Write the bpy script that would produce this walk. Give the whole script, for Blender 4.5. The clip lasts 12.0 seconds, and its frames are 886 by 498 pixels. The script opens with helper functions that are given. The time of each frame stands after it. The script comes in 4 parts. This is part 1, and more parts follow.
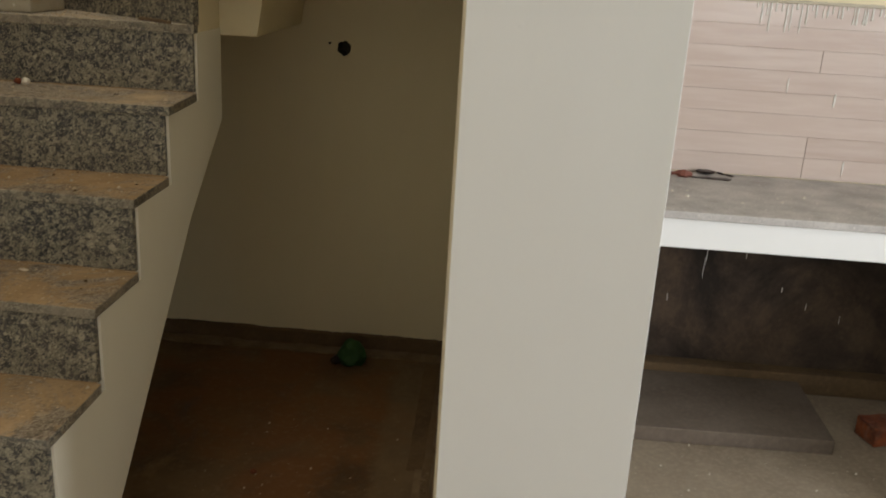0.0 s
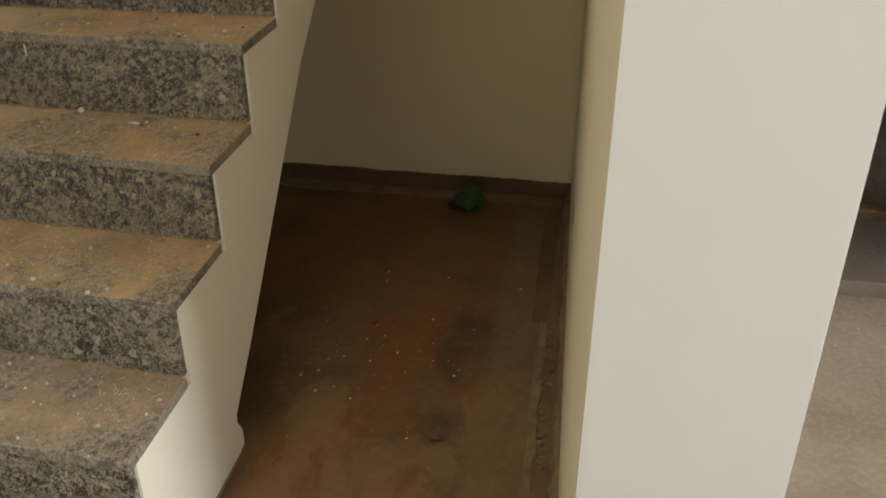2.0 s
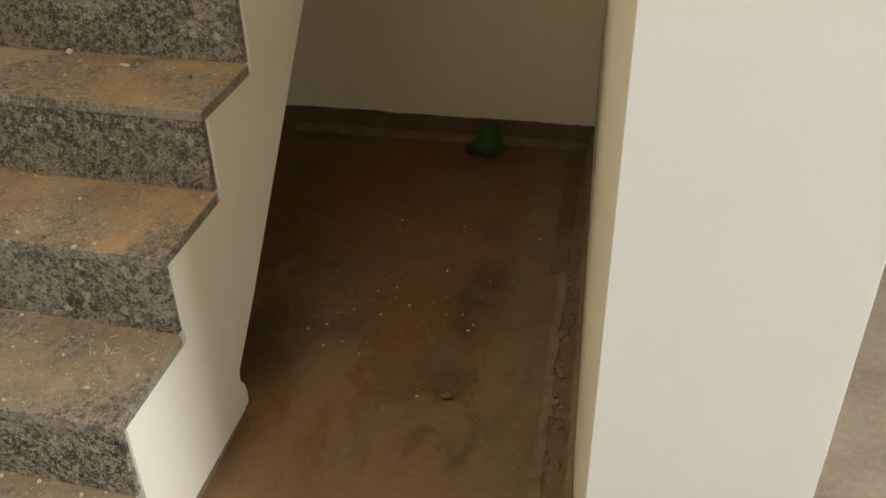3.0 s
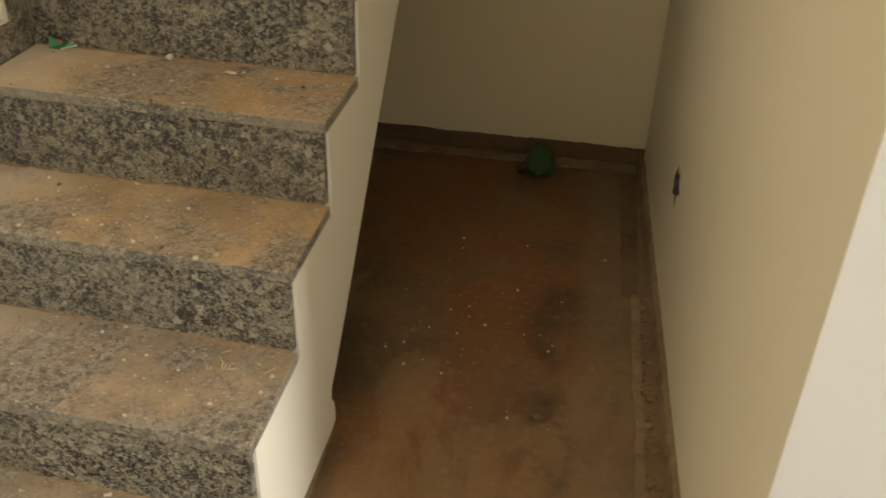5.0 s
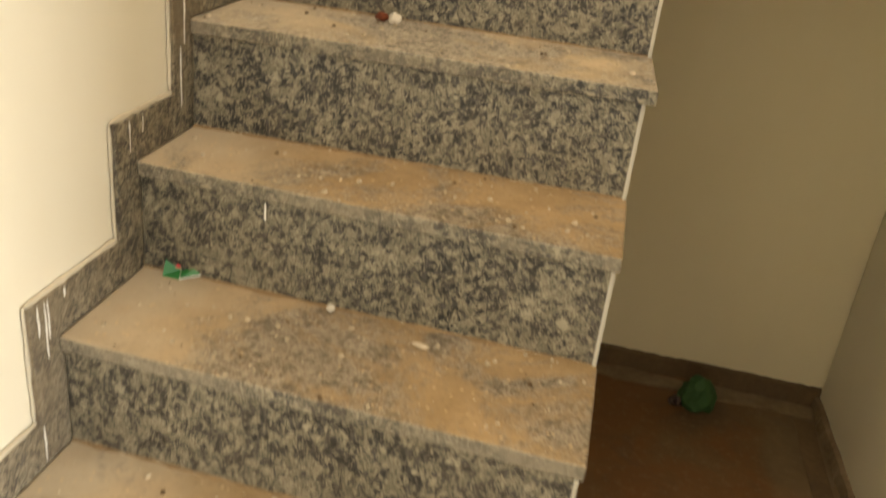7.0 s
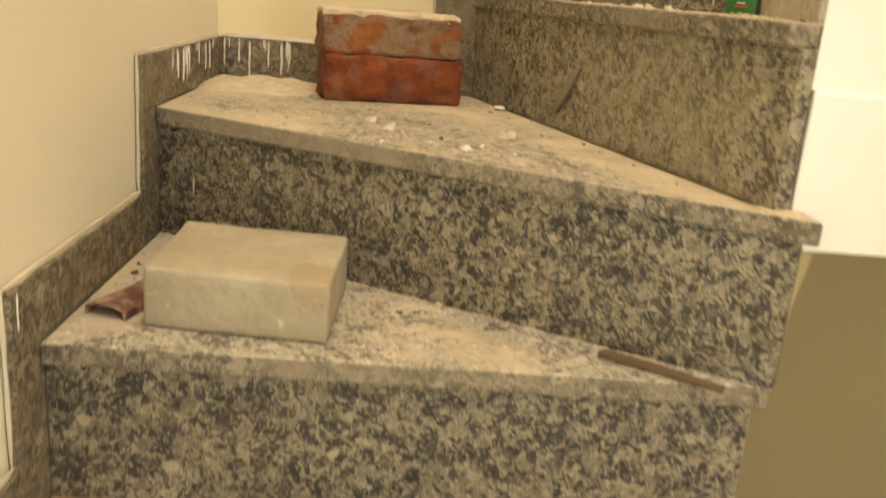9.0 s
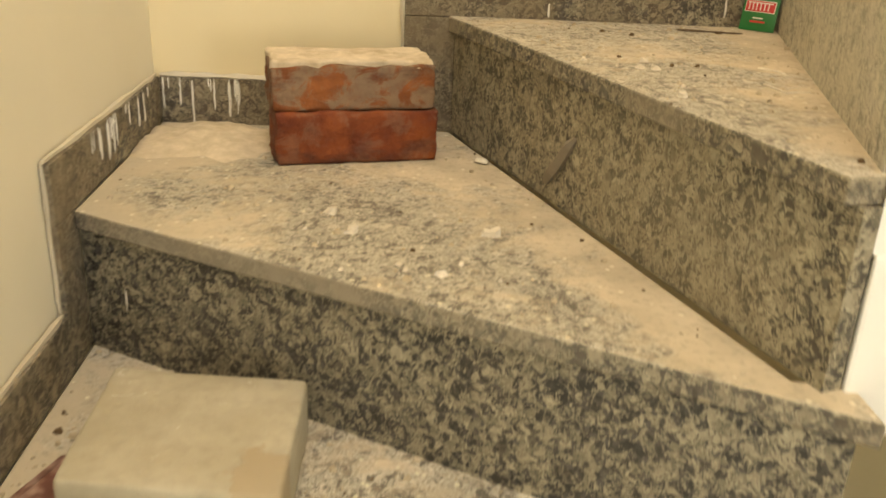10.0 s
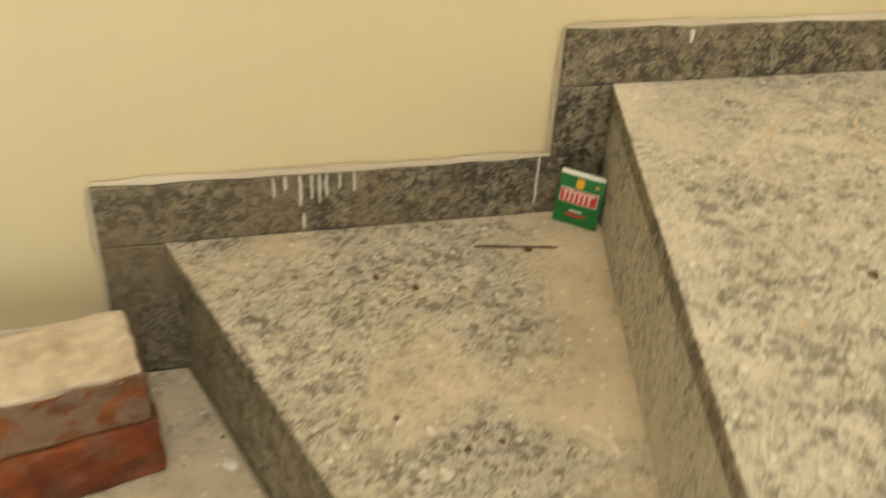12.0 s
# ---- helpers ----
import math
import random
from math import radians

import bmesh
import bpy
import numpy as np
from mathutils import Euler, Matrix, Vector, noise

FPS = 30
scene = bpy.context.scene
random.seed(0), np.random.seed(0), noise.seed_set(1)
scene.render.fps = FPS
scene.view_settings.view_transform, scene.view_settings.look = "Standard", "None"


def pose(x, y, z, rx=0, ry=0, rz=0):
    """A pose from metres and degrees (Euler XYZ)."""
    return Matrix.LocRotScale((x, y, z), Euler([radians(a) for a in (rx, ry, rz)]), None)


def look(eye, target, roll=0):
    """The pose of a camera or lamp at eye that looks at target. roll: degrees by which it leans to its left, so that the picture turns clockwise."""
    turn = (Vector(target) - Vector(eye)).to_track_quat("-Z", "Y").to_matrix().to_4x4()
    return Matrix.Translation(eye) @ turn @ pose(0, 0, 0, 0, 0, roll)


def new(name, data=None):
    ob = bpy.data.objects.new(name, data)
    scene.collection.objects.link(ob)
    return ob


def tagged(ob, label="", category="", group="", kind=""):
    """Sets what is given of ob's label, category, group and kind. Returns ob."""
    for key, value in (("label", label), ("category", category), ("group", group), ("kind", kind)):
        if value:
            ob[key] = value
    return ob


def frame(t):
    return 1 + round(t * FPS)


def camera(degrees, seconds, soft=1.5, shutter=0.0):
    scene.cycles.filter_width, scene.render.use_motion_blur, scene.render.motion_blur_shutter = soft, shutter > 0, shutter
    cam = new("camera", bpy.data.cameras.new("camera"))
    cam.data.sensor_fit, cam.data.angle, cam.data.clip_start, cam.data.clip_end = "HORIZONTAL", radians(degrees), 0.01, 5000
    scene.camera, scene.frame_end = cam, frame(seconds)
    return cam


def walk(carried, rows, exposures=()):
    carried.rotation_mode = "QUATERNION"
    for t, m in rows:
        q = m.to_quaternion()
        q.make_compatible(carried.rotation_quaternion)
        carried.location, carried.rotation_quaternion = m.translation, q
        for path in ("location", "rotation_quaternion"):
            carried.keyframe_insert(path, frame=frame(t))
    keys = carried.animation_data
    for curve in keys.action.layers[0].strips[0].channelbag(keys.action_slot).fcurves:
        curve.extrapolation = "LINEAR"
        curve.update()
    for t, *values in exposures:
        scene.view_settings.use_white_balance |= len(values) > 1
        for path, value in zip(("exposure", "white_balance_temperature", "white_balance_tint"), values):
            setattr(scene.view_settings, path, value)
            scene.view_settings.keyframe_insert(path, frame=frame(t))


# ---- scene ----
cam = camera(53.0, 12.0, soft=1.6, shutter=0.45)
PATH = [
    (0, (0.869, 0.514, 1.549), (0.761, 2.411, 0.925), 3.4),
    (0.5, (0.806, 0.509, 1.567), (0.684, 2.371, 0.847), 2.4),
    (1, (0.767, 0.557, 1.545), (0.618, 2.378, 0.731), 1.3),
    (1.5, (0.766, 0.628, 1.524), (0.556, 2.404, 0.629), 0.4),
    (2, (0.786, 0.69, 1.528), (0.48, 2.405, 0.545), 0.0),
    (2.5, (0.801, 0.79, 1.514), (0.435, 2.44, 0.444), 0.3),
    (2.7, (0.811, 0.808, 1.492), (0.436, 2.441, 0.4), -0.9),
    (4.5, (0.578, 0.82, 1.464), (0.332, 2.472, 0.364), 1.3),
    (5, (0.484, 0.777, 1.466), (0.211, 2.451, 0.406), 1.9),
    (5.5, (0.365, 0.907, 1.448), (0.024, 2.566, 0.385), 0.7),
    (6, (0.227, 1.078, 1.47), (-0.197, 2.748, 0.455), 2.0),
    (6.5, (0.108, 1.201, 1.496), (-0.313, 2.899, 0.526), 5.5),
    (6.7, (0.042, 1.265, 1.479), (-0.336, 2.99, 0.542), 6.5),
    (8.3, (-0.305, 1.791, 1.537), (-0.366, 3.718, 1.008), 2.1),
    (8.5, (-0.306, 1.903, 1.598), (-0.373, 3.823, 1.043), 1.5),
    (9, (-0.387, 2.119, 1.715), (-0.336, 4.038, 1.152), 4.7),
    (9.5, (-0.418, 2.216, 1.832), (-0.289, 4.094, 1.158), 3.8),
    (10, (-0.376, 2.379, 1.905), (-0.296, 4.227, 1.144), 2.7),
    (10.5, (-0.357, 2.543, 2.005), (-0.223, 4.325, 1.106), 5.2),
    (11, (-0.325, 2.669, 2.104), (-0.102, 4.389, 1.108), 2.7),
    (11.5, (-0.254, 2.768, 2.173), (-0.016, 4.492, 1.187), -1.5),
    (12, (-0.240, 2.944, 2.290), (0.207, 4.538, 1.169), 3.8),
]
EXPOSURES = [(0.0, -0.52, 6450, 12), (1.2, -0.36, 6450, 12), (2.7, 0.05, 6450, 12), (4.5, 0.05, 6550, 12), (5.5, 0.27, 7450, 13), (6.7, 0.72, 7250, 12), (8.5, 1.15, 7500, 11), (11.0, 1.05, 6500, 5), (12.0, 0.88, 6250, 4)]
walk(cam, [(t, look(eye, target, roll)) for t, eye, target, roll in PATH], EXPOSURES)

# ---- world and lights ----
world = bpy.data.worlds.new("sky")
scene.world = world
world.use_nodes = True
wn = world.node_tree.nodes
sky = wn.new("ShaderNodeTexSky")
sky.sky_type, sky.sun_disc, sky.sun_elevation, sky.sun_rotation = "NISHITA", False, radians(50), radians(100)
world.node_tree.links.new(sky.outputs[0], wn["Background"].inputs[0])
wn["Background"].inputs[1].default_value = 0.1


def lamp(name, eye, target, sx, sy, watts, colour):
    """Daylight standing in an opening."""
    d = bpy.data.lights.new(name, "AREA")
    d.shape, d.size, d.size_y, d.energy, d.color = "RECTANGLE", sx, sy, watts, colour
    ob = new(name, d)
    ob.matrix_world = look(eye, target)
    return ob


lamp("window_daylight", (4.18, 0.55, 1.6), (0.0, 0.9, 1.0), 1.05, 1.3, 165, (0.90, 0.96, 1.0))
lamp("rear_daylight", (3.55, -3.17, 1.6), (1.4, 1.6, 1.2), 1.1, 1.5, 40, (0.93, 0.97, 1.0))
lamp("stairwell_daylight", (0.33, 1.22, 4.0), (-0.6, 3.3, 1.9), 1.4, 1.3, 7.5, (1.0, 0.885, 0.74))
lamp("skylight_daylight", (-0.35, 2.3, 5.18), (-0.35, 2.301, 0.0), 0.78, 1.55, 27, (1.0, 0.885, 0.74))

# ---- materials ----


class Mat:
    """A small wrapper round a node material."""

    def __init__(self, name, rough=0.6, metal=0.0):
        self.m = bpy.data.materials.new(name)
        self.m.use_nodes = True
        self.t = self.m.node_tree
        self.b = self.t.nodes["Principled BSDF"]
        self.b.inputs["Roughness"].default_value = rough
        self.b.inputs["Metallic"].default_value = metal
        self.co = self.t.nodes.new("ShaderNodeTexCoord").outputs["Object"]
        self.geo = self.t.nodes.new("ShaderNodeNewGeometry").outputs["Position"]

    def link(self, a, b):
        self.t.links.new(a, b)

    def noise(self, scale, detail=4.0, rough=0.55, where=None, distort=0.0, stretch=None):
        n = self.t.nodes.new("ShaderNodeTexNoise")
        n.inputs["Scale"].default_value, n.inputs["Detail"].default_value = scale, detail
        n.inputs["Roughness"].default_value, n.inputs["Distortion"].default_value = rough, distort
        src = where or self.geo
        if stretch:
            mp = self.t.nodes.new("ShaderNodeMapping")
            mp.inputs["Scale"].default_value = stretch
            self.link(src, mp.inputs["Vector"])
            src = mp.outputs[0]
        self.link(src, n.inputs["Vector"])
        return n.outputs["Fac"]

    def cells(self, scale, feature="F1", out="Distance", where=None):
        n = self.t.nodes.new("ShaderNodeTexVoronoi")
        n.feature = feature
        n.inputs["Scale"].default_value = scale
        self.link(where or self.geo, n.inputs["Vector"])
        return n.outputs[out]

    def ramp(self, fac, *stops):
        n = self.t.nodes.new("ShaderNodeValToRGB")
        e = n.color_ramp.elements
        while len(e) < len(stops):
            e.new(0.5)
        for el, (p, c) in zip(e, stops):
            el.position = p
            el.color = (c, c, c, 1) if isinstance(c, (int, float)) else (*c, 1)
        self.link(fac, n.inputs[0])
        return n.outputs[0]

    def mix(self, fac, a, b, mode="MIX"):
        n = self.t.nodes.new("ShaderNodeMix")
        n.data_type, n.blend_type = "RGBA", mode
        for sock, v in ((n.inputs["Factor"], fac), (n.inputs[6], a), (n.inputs[7], b)):
            if isinstance(v, bpy.types.NodeSocket):
                self.link(v, sock)
            elif isinstance(v, (int, float)):
                sock.default_value = v
            else:
                sock.default_value = (*v, 1)
        return n.outputs[2]

    def math(self, op, a, b=0.0, clamp=False):
        n = self.t.nodes.new("ShaderNodeMath")
        n.operation, n.use_clamp = op, clamp
        for sock, v in zip(n.inputs, (a, b)):
            if isinstance(v, bpy.types.NodeSocket):
                self.link(v, sock)
            else:
                sock.default_value = v
        return n.outputs[0]

    def axis(self, name, where=None):
        n = self.t.nodes.new("ShaderNodeSeparateXYZ")
        self.link(where or self.geo, n.inputs[0])
        return n.outputs[name]

    def colour(self, c):
        if isinstance(c, bpy.types.NodeSocket):
            self.link(c, self.b.inputs["Base Color"])
        else:
            self.b.inputs["Base Color"].default_value = (*c, 1)
        return self

    def rough(self, r):
        self.link(r, self.b.inputs["Roughness"])
        return self

    def bump(self, height, strength=0.3, distance=0.002):
        n = self.t.nodes.new("ShaderNodeBump")
        n.inputs["Strength"].default_value, n.inputs["Distance"].default_value = strength, distance
        self.link(height, n.inputs["Height"])
        self.link(n.outputs[0], self.b.inputs["Normal"])
        return self


def paint(name, base, dirt, amount=0.35, rough=0.55):
    """Rolled wall paint over plaster: faint clouds, brush grain, small pits."""
    m = Mat(name, rough)
    cloud = m.ramp(m.noise(1.7, 5), (0.35, 0.0), (0.75, 1.0))
    grain = m.ramp(m.noise(9, 6, 0.6, stretch=(1, 1, 0.25)), (0.4, 0.0), (0.8, 1.0))
    c = m.mix(m.math("MULTIPLY", cloud, amount), base, dirt)
    c = m.mix(m.math("MULTIPLY", grain, amount * 0.5), c, dirt)
    m.colour(c)
    blobs = m.ramp(m.cells(7.5), (0.018, 1.0), (0.045, 0.0))
    relief = m.math("ADD", m.noise(9, 5, stretch=(1, 1, 0.4)), m.math("MULTIPLY", m.noise(160, 3), 0.12))
    m.bump(m.math("ADD", relief, m.math("MULTIPLY", blobs, 0.6)), 0.16, 0.006)
    return m.m


def granite_nodes(m, low=(0.105, 0.095, 0.070), high=(0.35, 0.315, 0.235), dark=0.44, black=(0.010, 0.010, 0.011), grey=(0.075, 0.072, 0.066)):
    """Granite: pale crystals of a centimetre or two set in clusters of black flecks."""
    jog = m.t.nodes.new("ShaderNodeTexNoise")
    jog.inputs["Scale"].default_value, jog.inputs["Detail"].default_value = 75, 4
    m.link(m.geo, jog.inputs["Vector"])
    push = m.t.nodes.new("ShaderNodeVectorMath")
    push.operation = "MULTIPLY_ADD"
    push.inputs[1].default_value = (0.020, 0.020, 0.020)
    m.link(jog.outputs["Color"], push.inputs[0])
    m.link(m.geo, push.inputs[2])
    where = push.outputs[0]
    crystal = m.t.nodes.new("ShaderNodeSeparateColor")
    m.link(m.cells(98, out="Color", where=where), crystal.inputs[0])
    chip = m.t.nodes.new("ShaderNodeSeparateColor")
    m.link(m.cells(190, out="Color", where=where), chip.inputs[0])
    grain = m.t.nodes.new("ShaderNodeSeparateColor")
    m.link(m.cells(400, out="Color", where=where), grain.inputs[0])
    cluster = m.noise(21, 4, 0.62)
    drift = m.noise(6.5, 3, 0.5)
    value = m.math("ADD", m.math("MULTIPLY", crystal.outputs[0], 0.36), m.math("MULTIPLY", chip.outputs[0], 0.28))
    value = m.math("ADD", value, m.math("MULTIPLY", cluster, 0.58))
    value = m.math("ADD", value, m.math("MULTIPLY", drift, 0.16))
    value = m.math("ADD", value, m.math("MULTIPLY", m.math("SUBTRACT", grain.outputs[0], 0.5), 0.10))
    mask = m.ramp(value, (dark + 0.155, 1.0), (dark + 0.185, 0.75), (dark + 0.23, 0.0))
    cream = m.mix(m.math("MULTIPLY", m.math("ADD", crystal.outputs[1], chip.outputs[2]), 0.5), low, high)
    mottle = m.ramp(m.noise(150, 4, 0.65, where=where), (0.44, 0.0), (0.62, 1.0))
    cream = m.mix(m.math("MULTIPLY", mottle, 0.38), cream, tuple(v * 0.55 for v in low))
    c = m.mix(mask, cream, m.mix(m.math("POWER", chip.outputs[1], 2.2), black, grey))
    big = m.t.nodes.new("ShaderNodeSeparateColor")
    m.link(m.cells(38, out="Color", where=where), big.inputs[0])
    body = m.ramp(m.cells(38, where=where), (0.30, 1.0), (0.40, 0.0))
    phenocryst = m.math("MULTIPLY", body, m.math("GREATER_THAN", big.outputs[0], 0.68))
    c = m.mix(m.math("MULTIPLY", phenocryst, 0.8), c, m.mix(big.outputs[1], low, tuple(v * 1.1 for v in high)))
    blot = m.math("MULTIPLY", body, m.math("LESS_THAN", big.outputs[0], 0.14))
    c = m.mix(m.math("MULTIPLY", blot, 0.6), c, black)
    c = m.mix(m.math("MULTIPLY", m.math("LESS_THAN", grain.outputs[2], 0.16), 0.7), c, black)
    return m.mix(m.math("MULTIPLY", m.math("GREATER_THAN", grain.outputs[1], 0.88), 0.45), c, tuple(min(0.8, v * 1.25) for v in high))


def granite(name, film=0.2, tone=(0.30, 0.245, 0.165), dark=0.475, settled=0.0, low=(0.12, 0.105, 0.072), high=(0.40, 0.352, 0.25)):
    """Cladding with a thin film of cement dust in clouds and runs."""
    m = Mat(name, 0.45)
    c = granite_nodes(m, low, high, dark)
    cloud = m.ramp(m.noise(3.2, 6, 0.62), (0.36, 0.0), (0.64, 1.0))
    runs = m.ramp(m.noise(14, 4, 0.6, stretch=(1, 1, 0.12)), (0.5, 0.0), (0.75, 1.0))
    cover = m.math("ADD", m.math("MULTIPLY", m.math("ADD", cloud, m.math("MULTIPLY", runs, 0.5)), film, True), settled, True)
    m.colour(m.mix(cover, c, tone))
    m.rough(m.ramp(cover, (0.0, 0.38), (0.5, 0.85)))
    m.bump(m.math("ADD", m.noise(60, 5), m.math("MULTIPLY", m.noise(9, 4), 0.6)), 0.2, 0.003)
    return m.m


def tread_stone(name, warm, edge=0.50, spread=0.12, rear=0.5, low=(0.19, 0.175, 0.145), high=(0.42, 0.375, 0.30), dark=0.42, veil=0.25, foot=None):
    """Granite tread under drifted dust: bare in the worn middle, buried at the back and at the wall."""
    m = Mat(name, 0.5)
    c = granite_nodes(m, low, high, dark, (0.022, 0.021, 0.021), (0.12, 0.113, 0.10))
    pale = tuple(min(0.8, v * 1.4 + 0.02) for v in warm)
    tone = m.mix(m.ramp(m.noise(7, 6, 0.62), (0.36, 0.0), (0.66, 1.0)), warm, pale)
    tone = m.mix(m.math("MULTIPLY", m.ramp(m.noise(120, 4), (0.5, 0.0), (0.72, 1.0)), 0.35), tone, tuple(v * 0.55 for v in warm))
    drift = m.math("ADD", m.noise(4.6, 7, 0.66, distort=0.5), m.math("MULTIPLY", m.axis("Y", m.co), rear))
    wall_side = m.math("MAXIMUM", m.math("MULTIPLY", m.math("SUBTRACT", -0.48, m.axis("X")), 0.5), 0.0)
    drift = m.math("ADD", drift, wall_side)
    if foot:
        (ax, ay), (bx, by) = foot
        d = math.dist((ax, ay), (bx, by))
        nx, ny = (by - ay) / d, (ax - bx) / d
        away = m.math("ADD", m.math("MULTIPLY", m.axis("X"), nx), m.math("MULTIPLY", m.axis("Y"), ny))
        away = m.math("ABSOLUTE", m.math("SUBTRACT", away, nx * ax + ny * ay))
        drift = m.math("ADD", drift, m.math("MULTIPLY", m.math("MAXIMUM", m.math("SUBTRACT", 0.13, away), 0.0), 1.7))
    tone = m.mix(m.ramp(m.math("ADD", m.math("MULTIPLY", m.axis("X"), -1.0), m.math("MULTIPLY", m.noise(9, 5, 0.6), 0.3)), (0.62, 0.0), (0.88, 0.65)), tone, (0.46, 0.40, 0.30))
    heap = m.ramp(m.math("ADD", m.math("MULTIPLY", drift, 0.86), m.math("MULTIPLY", m.noise(95, 3), 0.14)), (edge, veil), (edge + spread, 1.0))
    c = m.mix(heap, c, tone)
    specks = m.ramp(m.cells(46), (0.09, 1.0), (0.16, 0.0))
    c = m.mix(m.math("MULTIPLY", specks, 0.7), c, tuple(min(0.75, v * 1.25 + 0.03) for v in pale))
    m.colour(c)
    m.rough(m.ramp(heap, (0.0, 0.5), (1.0, 0.95)))
    m.bump(m.math("ADD", m.math("MULTIPLY", m.noise(85, 5), 0.5), heap), 0.4, 0.003)
    return m.m


# WALL is CREAM's paint made yellower: warm bounced light put into the colour.
WALL = paint("cream wall paint with warm bounce", (0.76, 0.655, 0.425), (0.67, 0.555, 0.335))
CREAM = paint("pale cream wall paint with warm bounce", (0.78, 0.725, 0.585), (0.69, 0.625, 0.47))
# Partition plaster with the warm shade of its stair side painted in.
PLASTER_SHADED = paint("shade tinted plaster paint", (0.75, 0.68, 0.51), (0.66, 0.58, 0.41))
WHITE = paint("off white paint", (0.81, 0.795, 0.758), (0.73, 0.71, 0.665), 0.35, 0.5)
GRANITE = granite("granite riser", 0.20, (0.165, 0.128, 0.08))
GRANITE_DUSTY = granite("dusty granite riser", 0.34, (0.30, 0.25, 0.165), 0.42, 0.08, (0.17, 0.15, 0.105), (0.46, 0.41, 0.30))
GRANITE_PALE = granite("lime washed granite riser", 0.45, (0.60, 0.555, 0.46), 0.38, 0.25, (0.30, 0.275, 0.22), (0.60, 0.56, 0.47))
SAWN = granite("sawn granite edge", 0.8, (0.27, 0.225, 0.16))
TREAD = tread_stone("dusty granite tread", (0.285, 0.190, 0.093), 0.475, 0.11, 0.42, (0.16, 0.145, 0.115), (0.36, 0.32, 0.25), 0.44, 0.28)
TREAD_GREY = tread_stone("worn granite tread", (0.25, 0.178, 0.103), 0.53, 0.12, 0.42, (0.16, 0.145, 0.115), (0.36, 0.32, 0.25), 0.44, 0.25)
TREAD_MID = tread_stone("half dusted granite tread", (0.38, 0.295, 0.185), 0.525, 0.14, 0.35, (0.26, 0.24, 0.20), (0.48, 0.43, 0.35), 0.40, 0.2)
TREAD_PALE = tread_stone("chalky granite tread", (0.46, 0.385, 0.275), 0.535, 0.12, 0.16, (0.29, 0.275, 0.225), (0.60, 0.555, 0.46), 0.40, 0.18)
TREAD_EIGHT = tread_stone("winder granite tread", (0.43, 0.36, 0.255), 0.53, 0.12, 0.10, (0.25, 0.235, 0.19), (0.53, 0.49, 0.40), 0.40, 0.2, ((-0.31, 3.83), (-0.022, 3.02)))
TREAD_NINE = tread_stone("upper winder granite tread", (0.43, 0.355, 0.25), 0.525, 0.13, 0.14, (0.26, 0.245, 0.20), (0.55, 0.51, 0.42), 0.40, 0.25, ((0.207, 3.83), (0.0, 3.05)))
TREAD_LIME = tread_stone("lime covered granite tread", (0.50, 0.44, 0.34), 0.48, 0.2, 0.16, (0.31, 0.29, 0.235), (0.58, 0.535, 0.44), 0.39, 0.28)
SKIRT = granite("granite skirting", 0.75, (0.195, 0.15, 0.095))


def cement(name, a, b, stain=None, scale=4.0, rough=0.9):
    m = Mat(name, rough)
    c = m.mix(m.ramp(m.noise(scale, 7, 0.62), (0.35, 0.0), (0.66, 1.0)), a, b)
    c = m.mix(m.math("MULTIPLY", m.ramp(m.noise(55, 5), (0.45, 0.0), (0.75, 1.0)), 0.35), c, tuple(min(1, v * 1.5) for v in b))
    if stain:
        c = m.mix(m.math("MULTIPLY", m.ramp(m.noise(2.4, 7, 0.66, distort=0.9), (0.42, 0.0), (0.60, 1.0)), 0.85), c, stain)
    m.colour(c)
    m.bump(m.math("ADD", m.noise(26, 7), m.math("MULTIPLY", m.noise(140, 3), 0.3)), 0.45, 0.006)
    return m.m



